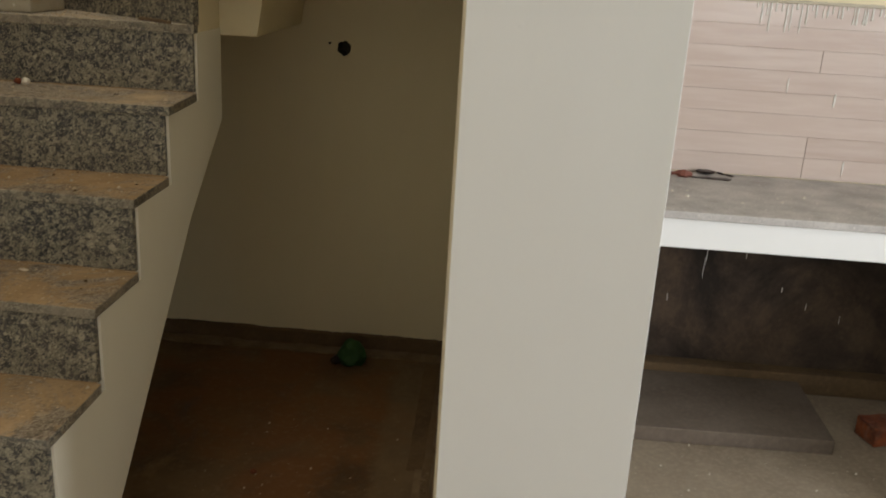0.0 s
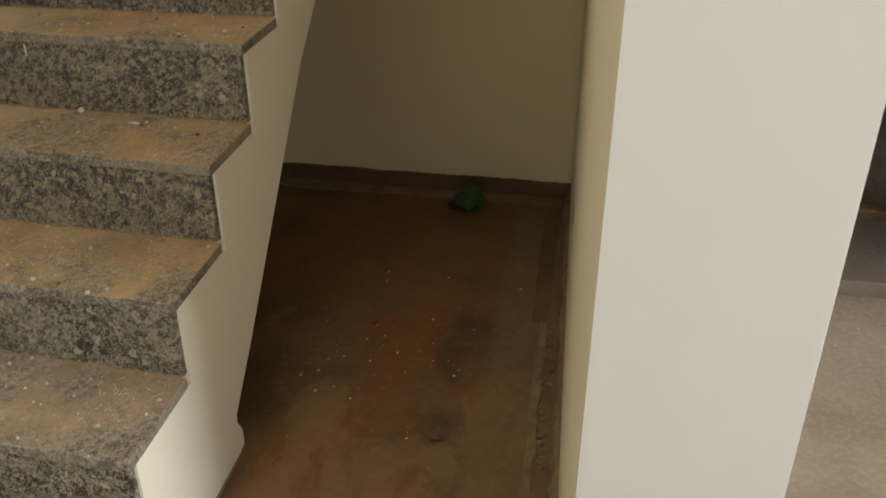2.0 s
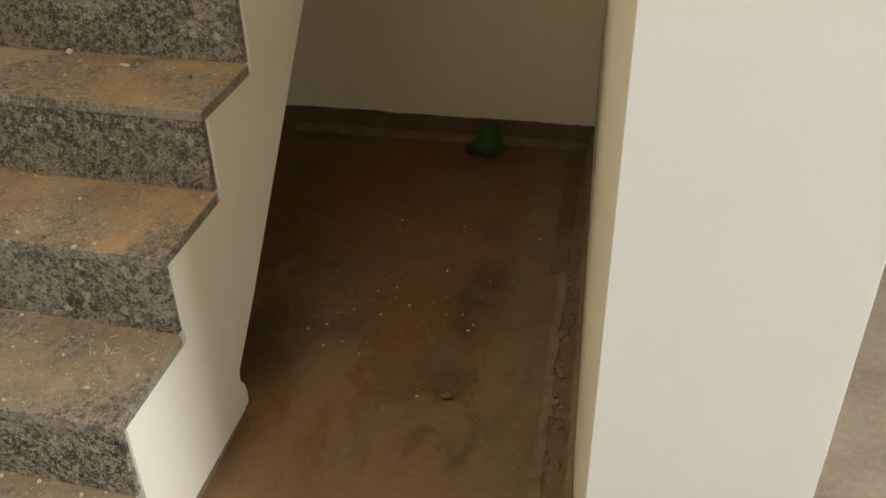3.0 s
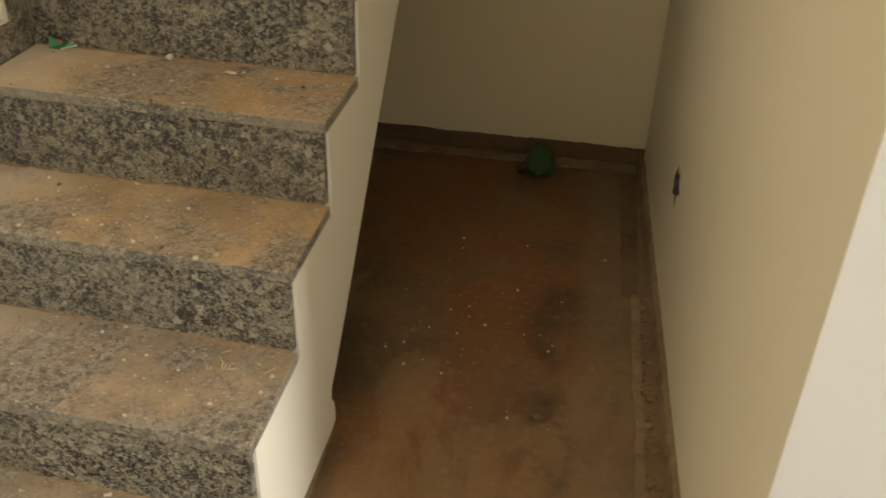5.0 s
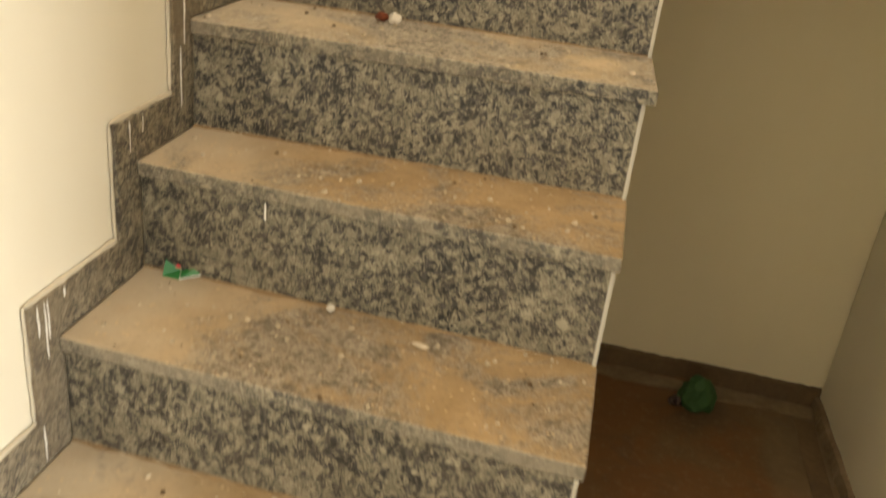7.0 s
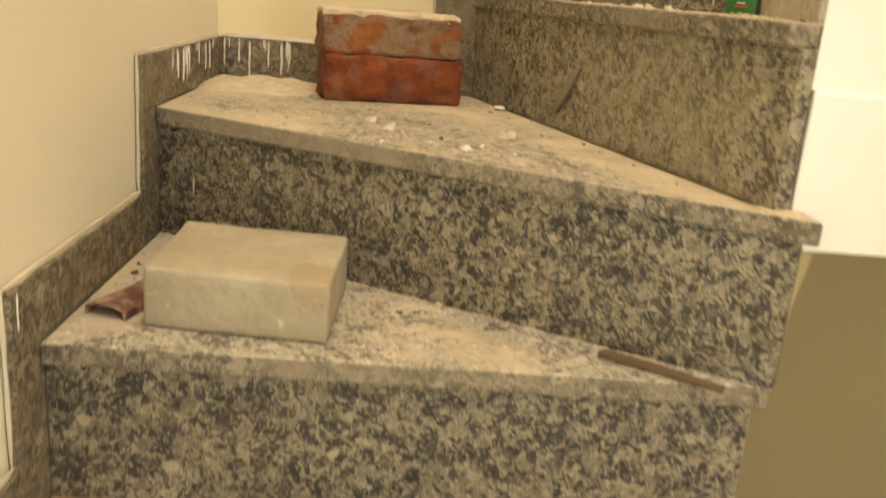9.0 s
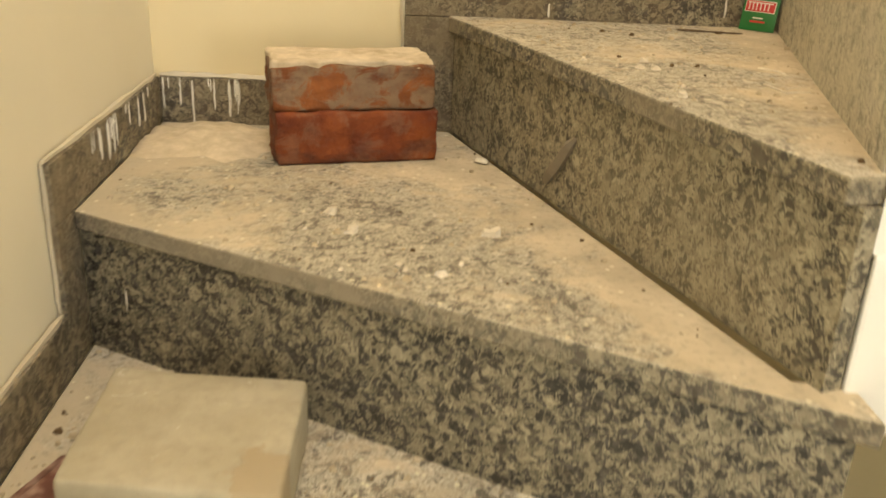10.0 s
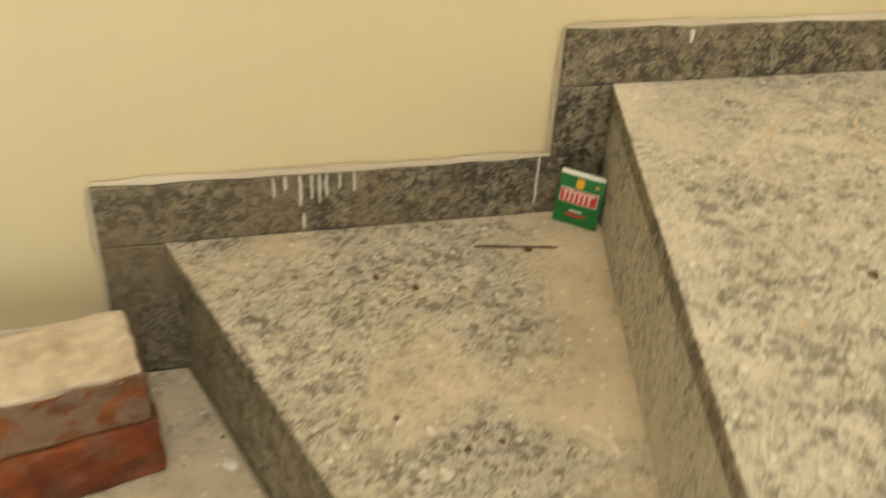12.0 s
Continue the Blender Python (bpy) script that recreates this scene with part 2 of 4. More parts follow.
def stained_floor():
    """Cement under the stairs: wet brown in the middle, rust, tan trowel smears and grey splashes."""
    m = Mat("stained cement floor", 0.7)
    c = m.mix(m.ramp(m.noise(3.4, 7, 0.62), (0.36, 0.0), (0.66, 1.0)), (0.075, 0.041, 0.014), (0.150, 0.086, 0.032))
    rust = m.ramp(m.noise(2.1, 6, 0.6, distort=1.0), (0.43, 0.0), (0.56, 1.0))
    c = m.mix(m.math("MULTIPLY", rust, 0.8), c, (0.150, 0.058, 0.011))
    front = m.math("MULTIPLY", m.math("SUBTRACT", 2.75, m.axis("Y")), 0.28)
    smear = m.ramp(m.math("ADD", m.noise(3.0, 6, 0.58, distort=0.7, stretch=(1.5, 0.8, 1)), front), (0.56, 0.0), (0.64, 0.6), (0.86, 0.9))
    c = m.mix(m.math("MULTIPLY", smear, 0.75), c, m.mix(m.noise(20, 5), (0.19, 0.105, 0.038), (0.27, 0.172, 0.078)))
    wet = m.ramp(m.noise(2.7, 6, 0.6, distort=0.7, stretch=(1.3, 1, 1)), (0.28, 1.0), (0.41, 0.0))
    c = m.mix(m.math("MULTIPLY", wet, 0.65), c, (0.026, 0.014, 0.006))
    side = m.math("ADD", m.axis("X"), m.math("ADD", m.math("MULTIPLY", m.noise(7, 6, 0.65), 0.14), m.math("MULTIPLY", m.axis("Y"), 0.02)))
    c = m.mix(m.math("MULTIPLY", m.ramp(side, (0.655, 0.0), (0.70, 1.0)), 0.6), c, m.mix(m.noise(18, 6), (0.10, 0.064, 0.027), (0.205, 0.14, 0.07)))
    dust = m.ramp(m.noise(42, 6, 0.65), (0.52, 0.0), (0.74, 1.0))
    c = m.mix(m.math("MULTIPLY", dust, 0.35), c, (0.23, 0.165, 0.09))
    m.colour(c)
    m.rough(m.ramp(wet, (0.0, 0.75), (1.0, 0.5)))
    m.bump(m.math("ADD", m.noise(22, 7), m.math("ADD", m.math("MULTIPLY", m.noise(130, 3), 0.3), smear)), 0.4, 0.005)
    return m.m


FLOOR = stained_floor()
SCREED = cement("grey cement floor", (0.185, 0.138, 0.09), (0.285, 0.225, 0.155), None, 2.5)
RAW = cement("raw cement", (0.078, 0.046, 0.019), (0.135, 0.084, 0.038))
PALECEM = cement("pale cement", (0.135, 0.088, 0.042), (0.215, 0.15, 0.08), None, 9)
# Smeared cement; the counter's shade is painted in as extra darkness.
BACKCEM_SHADED = cement("smeared cement with counter shade", (0.045, 0.028, 0.016), (0.085, 0.055, 0.033), (0.010, 0.006, 0.004), 6)

# ---- mesh helpers ----


def mesh_of(name, bm, mat):
    me = bpy.data.meshes.new(name)
    bmesh.ops.recalc_face_normals(bm, faces=bm.faces[:])
    bm.to_mesh(me)
    bm.free()
    if mat:
        me.materials.append(mat)
    return me


def part(name, bm, mat, parent=None, label="", at=None):
    """Links a bmesh as one mesh object, under a thing or alone."""
    ob = new(name, mesh_of(name, bm, mat))
    if at is not None:
        ob.matrix_world = at
    if parent:
        ob.parent = parent
        ob.matrix_parent_inverse = parent.matrix_world.inverted()
    if label:
        ob["label"] = label
    return ob


def thing(name, label, category, at=(0, 0, 0), group="", kind=""):
    ob = new(name)
    ob.empty_display_size = 0.05
    ob.matrix_world = Matrix.Translation(at)
    return tagged(ob, label, category, group, kind)


def bevelled(bm, width, segments=2):
    if width:
        bmesh.ops.bevel(bm, geom=bm.edges[:], offset=width, segments=segments, affect="EDGES", profile=0.5, clamp_overlap=True)
    return bm


def prism(poly, z0, z1, bevel=0.0, origin=(0, 0, 0)):
    """A plan polygon raised from z0 to z1."""
    bm = bmesh.new()
    ox, oy, oz = origin
    vs = [bm.verts.new((x - ox, y - oy, z0 - oz)) for x, y in poly]
    f = bm.faces.new(vs)
    up = bmesh.ops.extrude_face_region(bm, geom=[f])["geom"]
    bmesh.ops.translate(bm, verts=[v for v in up if isinstance(v, bmesh.types.BMVert)], vec=(0, 0, z1 - z0))
    bmesh.ops.recalc_face_normals(bm, faces=bm.faces[:])
    return bevelled(bm, bevel)


def block(x0, x1, y0, y1, z0, z1, bevel=0.0):
    return prism([(x0, y0), (x1, y0), (x1, y1), (x0, y1)], z0, z1, bevel)


def profile(poly, x0, x1, bevel=0.0):
    """A side profile in y and z pushed from x0 to x1."""
    bm = bmesh.new()
    f = bm.faces.new([bm.verts.new((x0, y, z)) for y, z in poly])
    up = bmesh.ops.extrude_face_region(bm, geom=[f])["geom"]
    bmesh.ops.translate(bm, verts=[v for v in up if isinstance(v, bmesh.types.BMVert)], vec=(x1 - x0, 0, 0))
    bmesh.ops.recalc_face_normals(bm, faces=bm.faces[:])
    return bevelled(bm, bevel)


def board(a, b, z0, z1, thick, bevel=0.0):
    """A wall or slab standing on the plan line from a to b, thick to its left."""
    (ax, ay), (bx, by) = a, b
    d = Vector((bx - ax, by - ay)).normalized()
    nx, ny = -d.y * thick, d.x * thick
    return prism([(ax, ay), (bx, by), (bx + nx, by + ny), (ax + nx, ay + ny)], z0, z1, bevel)


def setting(name, bm, mat, label, category):
    return tagged(part(name, bm, mat), label, category, kind="structure")


# ---- the shell ----
RISE = 0.19
TOP = [k * RISE for k in range(10)] + [1.88]
SLAB = 0.025
NOSE_R = [None, 1.555, 1.797, 2.047, 2.292, 2.530, 2.757, 2.993]
NOSE_L = [None, 1.585, 1.827, 2.075, 2.313, 2.546, 2.735, 2.975]
BACK = 3.832


def left(y):
    """The skirting's face on the left wall."""
    return -0.757 - 0.0165 * (y - 2.0)


def alcove(y):
    """The partition's face toward the stairs."""
    return 0.727 + 0.0345 * (3.83 - y)


setting("floor", block(-1.2, 4.6, -3.4, 4.3, -0.12, 0.0), SCREED, "dusty grey cement floor of the unfinished house", "floor")
setting("floor_alcove", prism([(-0.77, 2.26), (0.0, 2.26), (0.02, 1.7), (alcove(1.7) - 0.012, 1.7), (alcove(BACK) - 0.012, BACK), (-0.79, BACK)], 0.0, 0.004), FLOOR, "rust-stained rough cement floor under the stairs", "floor")
setting("wall_left", prism([(left(-3.2) - 0.012, -3.2), (left(BACK + 0.3) - 0.012, BACK + 0.3), (-1.2, BACK + 0.3), (-1.2, -3.2)], 0.0, 5.2), CREAM, "cream painted stairwell wall", "wall")
wall_back = setting("wall_back", block(left(BACK) - 0.012, 0.86, BACK + 0.012, BACK + 0.3, 0.0, 5.2), WALL, "cream painted wall behind the stairs", "wall")
setting("wall_kitchen_back", block(0.86, 4.6, BACK, BACK + 0.3, 0.0, 2.9), WALL, "painted wall behind the kitchen counter", "wall")
wall_partition = setting("wall_partition", prism([(0.811, 1.742), (1.094, 1.665), (1.04, BACK), (alcove(BACK), BACK), (alcove(2.2), 2.2)], 0.0, 5.2, 0.0008), WHITE, "off-white plastered partition end beside the stairs", "wall")
# Faces turned from the daylight get the shade-tinted copy of the paint.
wall_partition.data.materials.append(PLASTER_SHADED)
for f in wall_partition.data.polygons:
    if f.normal.x < -0.7:
        f.material_index = 1
setting("wall_right", block(4.2, 4.45, -3.2, BACK, 0.0, 0.9), WHITE, "white wall under the window", "wall")
setting("wall_right_upper", block(4.2, 4.45, -3.2, BACK, 2.3, 2.9), WHITE, "white wall over the window", "wall")
setting("wall_right_near", block(4.2, 4.45, -3.2, -0.05, 0.9, 2.3), WHITE, "white wall beside the window", "wall")
setting("wall_right_far", block(4.2, 4.45, 1.15, BACK, 0.9, 2.3), WHITE, "white wall beside the window", "wall")
# Unseen wall, added to keep window light from under the counter.
setting("wall_kitchen_side", block(2.52, 2.64, 2.55, BACK - 0.01, 0.0, 0.715), WHITE, "unseen low white wall added to shade the space under the counter", "wall")
setting("wall_rear", block(-1.0, 4.45, -3.4, -3.2, 0.0, 0.8), WHITE, "white rear wall", "wall")
setting("wall_rear_upper", block(-1.0, 4.45, -3.4, -3.2, 2.4, 2.9), WHITE, "white rear wall over the window", "wall")
setting("wall_rear_near", block(-1.0, 2.95, -3.4, -3.2, 0.8, 2.4), WHITE, "white rear wall beside the window", "wall")
setting("wall_rear_far", block(4.15, 4.45, -3.4, -3.2, 0.8, 2.4), WHITE, "white rear wall beside the window", "wall")
setting("ceiling", block(-0.85, 4.45, -3.2, 1.2, 2.9, 3.05), WHITE, "white ceiling", "ceiling")
setting("ceiling_kitchen", block(1.1, 4.45, 1.2, BACK, 2.9, 3.05), WHITE, "white kitchen ceiling", "ceiling")
setting("wall_stairwell_front", block(-0.85, 1.1, 1.05, 1.2, 3.05, 3.3), WALL, "cream stairwell wall", "wall")
setting("wall_stairwell_front_top", block(-0.85, 1.1, 1.05, 1.2, 4.7, 5.2), WALL, "cream stairwell wall", "wall")
setting("wall_stairwell_side", block(1.085, 1.2, 1.2, BACK, 3.05, 5.2), WALL, "cream stairwell wall", "wall")
setting("ceiling_stairwell", block(0.06, 1.2, 1.05, BACK, 5.2, 5.35), WHITE, "white stairwell ceiling", "ceiling")
setting("ceiling_stairwell_edge", block(-0.85, -0.75, 1.05, BACK, 5.2, 5.35), WHITE, "white stairwell ceiling edge", "ceiling")
setting("ceiling_stairwell_front", block(-0.75, 0.06, 1.05, 1.5, 5.2, 5.35), WHITE, "white stairwell ceiling", "ceiling")
setting("ceiling_stairwell_back", block(-0.75, 0.06, 3.1, BACK, 5.2, 5.35), WHITE, "white stairwell ceiling", "ceiling")

# ---- the staircase ----
stairs = thing("staircase", "granite-clad winding staircase with dusty treads and plastered side", "staircase", (-0.4, 1.6, 0))

tread_plan = {}
for k in range(1, 8):
    r, l = NOSE_R[k], NOSE_L[k]
    if k < 7:
        rb, lb = NOSE_R[k + 1] + 0.012, NOSE_L[k + 1] + 0.012
    else:
        rb, lb = 3.03, 3.42
    tread_plan[k] = [(left(l), l), (0.010 if k == 6 else 0.0, r), (-0.002, rb), (left(lb), lb)]
tread_plan[8] = [(left(3.40), 3.40), (0.012, 2.972), (0.012, 3.03), (-0.04, 3.04), (-0.325 + 0.012, BACK), (left(BACK), BACK)]
tread_plan[9] = [(-0.322, BACK), (-0.037, 3.022), (0.0, 3.032), (0.024, 3.085), (0.228, BACK)]
tread_plan[10] = [(0.20, BACK), (-0.014, 3.032), (0.77, 3.032), (0.735, BACK)]
riser_line = {k: ((left(NOSE_L[k]), NOSE_L[k] + 0.012), (-0.011, NOSE_R[k] + 0.012)) for k in range(1, 8)}
riser_line[8] = ((left(3.412), 3.412), (0.0, 2.988))
riser_line[9] = ((-0.310, BACK), (-0.022, 3.020))
riser_line[10] = ((0.207, BACK), (-0.006, 3.036))
for k in range(1, 11):
    poly = tread_plan[k]
    org = ((poly[0][0] + poly[1][0]) / 2, (poly[0][1] + poly[1][1]) / 2, TOP[k])
    tread_ob = part("tread", prism(poly, TOP[k] - SLAB, TOP[k], 0.003, org), {1: TREAD_GREY, 2: TREAD_GREY, 6: TREAD_MID, 7: TREAD_PALE, 8: TREAD_EIGHT, 9: TREAD_NINE, 10: TREAD_LIME}.get(k, TREAD), stairs, at=Matrix.Translation(org))
    tread_ob.data.materials.append(SAWN)
    for f in tread_ob.data.polygons:
        if abs(f.normal.z) < 0.6:
            f.material_index = 1
    a, b = riser_line[k]
    part("riser", board(a, b, TOP[k - 1], TOP[k] - SLAB, 0.02), {9: GRANITE_DUSTY, 10: GRANITE_PALE}.get(k, GRANITE), stairs)


def saw(nose):
    """The flight's side: steps above, sloping soffit below."""
    pts = [(nose[1] + 0.03, 0.0)]
    for k in range(1, 8):
        pts.append((nose[k] + 0.03, k * RISE - SLAB))
        pts.append(((nose[k + 1] + 0.03) if k < 7 else 3.236, k * RISE - SLAB))
    return pts + [(3.236, 1.028), (2.93, 0.79), (2.40, 0.245), (2.262, 0.115), (2.258, 0.09), (2.276, 0.062), (2.282, 0.03), (2.278, 0.0)]


bm = bmesh.new()
ends = [[bm.verts.new((x, y, z)) for y, z in saw(n)] for x, n in ((-0.004, NOSE_R), (-0.765, NOSE_L))]
for e in ends:
    bm.faces.new(e)
for i in range(len(ends[0])):
    bm.faces.new((ends[0][i - 1], ends[0][i], ends[1][i], ends[1][i - 1]))
part("stringer", bm, CREAM, stairs, "cream plastered side of the flight")
bm = prism([(-0.79, 3.43), (-0.03, 3.02), (-0.008, 3.02), (-0.008, 3.24), (0.108, 3.24), (0.108, BACK), (-0.79, BACK)], 1.285, 1.494)
for v in bm.verts:
    if v.co.z > 1.4 and v.co.x > 0.1:
        v.co.x += 0.034
part("winder_slab", bm, WALL, stairs)
part("winder_core", prism([(-0.29, BACK), (-0.012, 3.05), (0.012, 3.05), (0.20, BACK)], 1.494, 1.684), WALL, stairs)
part("upper_string", prism([(-0.003, 3.021), (0.13, 3.022), (0.16, 3.035), (0.30, 3.06), (0.78, 3.06), (0.74, BACK), (0.19, BACK)], 1.476, 1.645, 0.004), WHITE, stairs, "white plastered edge of the upper flight")
part("upper_side", prism([(-0.004, 3.026), (0.78, 3.035), (0.78, 3.10), (0.03, 3.10)], 1.645, 1.855), WHITE, stairs)
part("upper_core", prism([(0.05, 3.10), (0.78, 3.10), (0.74, BACK), (0.235, BACK)], 1.645, 1.8545), WALL, stairs)

# ---- holes in the walls ----


# Dark lining for bored holes: the shade inside is painted as colour.
HOLE_SHADE = cement("hole lining darkened for shade", (0.05, 0.04, 0.03), (0.09, 0.07, 0.05))


def bore(wall, bm):
    """Cuts a solid out of a wall's mesh."""
    cutter = new("cutter", mesh_of("cutter", bm, HOLE_SHADE))
    mod = wall.modifiers.new("bore", "BOOLEAN")
    mod.operation, mod.object, mod.solver, mod.material_mode = "DIFFERENCE", cutter, "EXACT", "TRANSFER"
    dg = bpy.context.evaluated_depsgraph_get()
    cut = bpy.data.meshes.new_from_object(wall.evaluated_get(dg))
    wall.modifiers.clear()
    wall.data = cut
    bpy.data.objects.remove(cutter)


def stub(centre, axis, radius, depth, sides=14, wobble=0.0, stretch=1.0):
    bm = bmesh.new()
    a = Vector(axis).normalized()
    u = a.orthogonal().normalized()
    w = a.cross(u)
    rings = []
    for d in (-depth, depth):
        ring = []
        for i in range(sides):
            t = i / sides * math.tau
            r = radius * (1 + wobble * noise.noise((3 * math.cos(t), 3 * math.sin(t), 1.7)))
            ring.append(bm.verts.new(Vector(centre) + a * d + (u * math.cos(t) * stretch + w * math.sin(t)) * r))
        rings.append(ring)
    bm.faces.new(rings[0])
    bm.faces.new(rings[1])
    for i in range(sides):
        bm.faces.new((rings[0][i - 1], rings[0][i], rings[1][i], rings[1][i - 1]))
    bmesh.ops.recalc_face_normals(bm, faces=bm.faces[:])
    return bm


bore(wall_back, stub((0.269, BACK + 0.012, 1.205), (0, 1, 0), 0.026, 0.09, 18, 0.25))
bore(wall_back, stub((0.215, BACK + 0.012, 1.222), (0, 1, 0), 0.005, 0.02, 8))
bore(wall_partition, stub((alcove(2.98), 2.98, 0.36), (1, 0, 0), 0.058, 0.13, 16, 0.9, 0.75))

# ---- granite skirting along the stairs ----
skirting = thing("baseboard", "stepped grey granite skirting with paint drips", "baseboard", (-0.77, 1.6, 0), kind="structure")
PUTTY = paint("thick paint bead", (0.64, 0.58, 0.46), (0.36, 0.30, 0.21), 0.9)
DRIP = paint("white paint drip", (0.80, 0.775, 0.71), (0.60, 0.55, 0.46), 0.5, 0.45)
HIGH, AHEAD = 0.075, 0.058


def bead(points, radius, mat, name, parent, label="", wander=0.35):
    """A ragged bead of paint following points."""
    bm = bmesh.new()
    rings = []
    for i, p in enumerate(points):
        p = Vector(p)
        d = (Vector(points[min(i + 1, len(points) - 1)]) - Vector(points[max(i - 1, 0)])).normalized()
        u = d.orthogonal().normalized()
        w = d.cross(u)
        r = radius * (1 + 0.8 * noise.noise(p * 45)) * (0.5 if i in (0, len(points) - 1) else 1)
        p = p + noise.noise_vector(p * 31) * radius * wander
        rings.append([bm.verts.new(p + (u * math.cos(a) + w * math.sin(a)) * r) for a in (0, 1.26, 2.51, 3.77, 5.03)])
    for a, b in zip(rings, rings[1:]):
        for i in range(5):
            bm.faces.new((a[i - 1], a[i], b[i], b[i - 1]))
    bm.faces.new(rings[0])
    bm.faces.new(rings[-1])
    return part(name, bm, mat, parent, label)


def along(a, b, n):
    a, b = Vector(a), Vector(b)
    return [a.lerp(b, i / n) for i in range(n + 1)]


def left_piece(y0, y1, z0, z1):
    part("skirting_piece", prism([(left(y0), y0), (left(y1), y1), (left(y1) - 0.012, y1), (left(y0) - 0.012, y0)], z0, z1, 0.0015), SKIRT, skirting)


nose_l = NOSE_L + [3.40]
for k in range(1, 9):
    y0 = nose_l[k] - AHEAD
    y1 = nose_l[k + 1] - AHEAD if k < 8 else BACK
    low = (k - 1) * RISE + (HIGH if k > 1 else 0.0)
    left_piece(y0, nose_l[k] + 0.012, low - (HIGH if k > 1 else 0), k * RISE)
    left_piece(y0, y1, k * RISE, k * RISE + HIGH)
    zt = k * RISE + HIGH + 0.002
    bead(along((left(y0) - 0.007, y0, zt), (left(y1) - 0.007, y1, zt), 14), 0.0040, PUTTY, "paint_bead", skirting)
    bead(along((left(y0) - 0.008, y0 - 0.002, low), (left(y0) - 0.008, y0 - 0.002, zt), 8), 0.0030, PUTTY, "paint_bead", skirting)
for k, x0, x1 in ((8, left(BACK), -0.322 - 0.07), (9, -0.322 - 0.07, 0.200 - 0.063), (10, 0.200 - 0.063, 0.735)):
    part("skirting_piece", block(x0, x1, BACK, BACK + 0.012, TOP[k] - 0.002, TOP[k] + HIGH - (0.01 if k == 10 else 0), 0.0015), SKIRT, skirting)
    if k > 8:
        part("skirting_piece", block(x0, x0 + 0.082, BACK, BACK + 0.012, TOP[k - 1], TOP[k] - 0.003, 0.0015), SKIRT, skirting)
        bead(along((x0 - 0.002, BACK + 0.007, TOP[k - 1] + HIGH), (x0 - 0.002, BACK + 0.007, TOP[k] + HIGH - (0.01 if k == 10 else 0)), 8), 0.0045, PUTTY, "paint_bead", skirting)
    zt = TOP[k] + HIGH + 0.002 - (0.01 if k == 10 else 0)
    bead(along((x0, BACK + 0.006, zt), (x1, BACK + 0.006, zt), 16), 0.0055, PUTTY, "paint_bead", skirting)

drip_rng = random.Random(5)


def drip(x, y, z, length, axis, parent, width=0.0022):
    """A run of white paint down a face, ending in a drop."""
    n = 6
    pts = [(x + drip_rng.uniform(-1, 1) * 0.0006 * (axis == "y"), y + drip_rng.uniform(-1, 1) * 0.0006 * (axis == "x"), z - length * i / n) for i in range(n + 1)]
    bead(pts, width * drip_rng.uniform(0.8, 1.2), DRIP, "paint_drip", parent)


for y, z, n in ((2.272, 0.83, 0.05), (2.288, 0.83, 0.13), (2.295, 0.83, 0.075), (2.335, 0.83, 0.02), (2.262, 0.64, 0.075), (2.53, 1.02, 0.05), (2.57, 1.02, 0.03), (2.70, 1.10, 0.10), (2.715, 1.21, 0.12), (2.02, 0.64, 0.05), (2.035, 0.64, 0.10), (2.05, 0.64, 0.04), (2.0, 0.55, 0.12), (3.52, 1.59, 0.05), (3.55, 1.59, 0.06), (3.575, 1.59, 0.045), (3.70, 1.59, 0.04), (3.73, 1.59, 0.05), (2.93, 1.40, 0.04)):
    drip(left(y) + 0.0003, y, z, n * drip_rng.uniform(0.7, 1.1), "x", skirting, 0.0013)
for i in range(13):
    y = drip_rng.choice((3.50, 3.56, 3.62, 3.74)) + drip_rng.uniform(-0.04, 0.04)
    drip(left(y) + 0.0003, y, 1.594, drip_rng.uniform(0.01, 0.055), "x", skirting, drip_rng.uniform(0.0006, 0.0013))
    x = drip_rng.choice((-0.755, -0.72, -0.68)) + drip_rng.uniform(-0.03, 0.03)
    drip(x, BACK - 0.0003, 1.594, drip_rng.uniform(0.008, 0.06), "y", skirting, drip_rng.uniform(0.0006, 0.0013))
for x, z, n in ((-0.755, 1.59, 0.035), (-0.735, 1.59, 0.06), (-0.70, 1.59, 0.04), (-0.675, 1.59, 0.045), (-0.66, 1.59, 0.03), (-0.195, 1.785, 0.022), (-0.182, 1.785, 0.015), (-0.165, 1.785, 0.032), (-0.152, 1.785, 0.04), (-0.143, 1.785, 0.035), (-0.135, 1.785, 0.03), (-0.12, 1.785, 0.025), (-0.103, 1.785, 0.022), (-0.162, 1.735, 0.02), (0.122, 1.79, 0.06), (0.29, 1.942, 0.015)):
    drip(x, BACK - 0.0005, z, n * drip_rng.uniform(0.8, 1.3), "y", skirting, drip_rng.uniform(0.0010, 0.0020))

# ---- kitchen ----
kitchen = thing("kitchen_counter", "dusty granite kitchen counter on a white plastered beam", "counter", (2.0, 3.5, 0))
part("worktop", block(1.05, 4.2, 3.225, BACK - 0.01, 0.815, 0.84, 0.004), tread_stone("counter granite", (0.36, 0.33, 0.30), 0.42, 0.12, 0.4), kitchen, "grey granite worktop")
part("beam", block(1.05, 4.2, 3.245, BACK - 0.01, 0.715, 0.815, 0.004), WHITE, kitchen, "white plastered beam")
# Back of the recess: cement coloured darker to stand for shade.
setting("wall_under_counter", block(1.045, 4.2, BACK - 0.008, BACK, 0.0, 0.715), BACKCEM_SHADED, "smeared cement under the counter, its shade darkened into the colour", "wall")
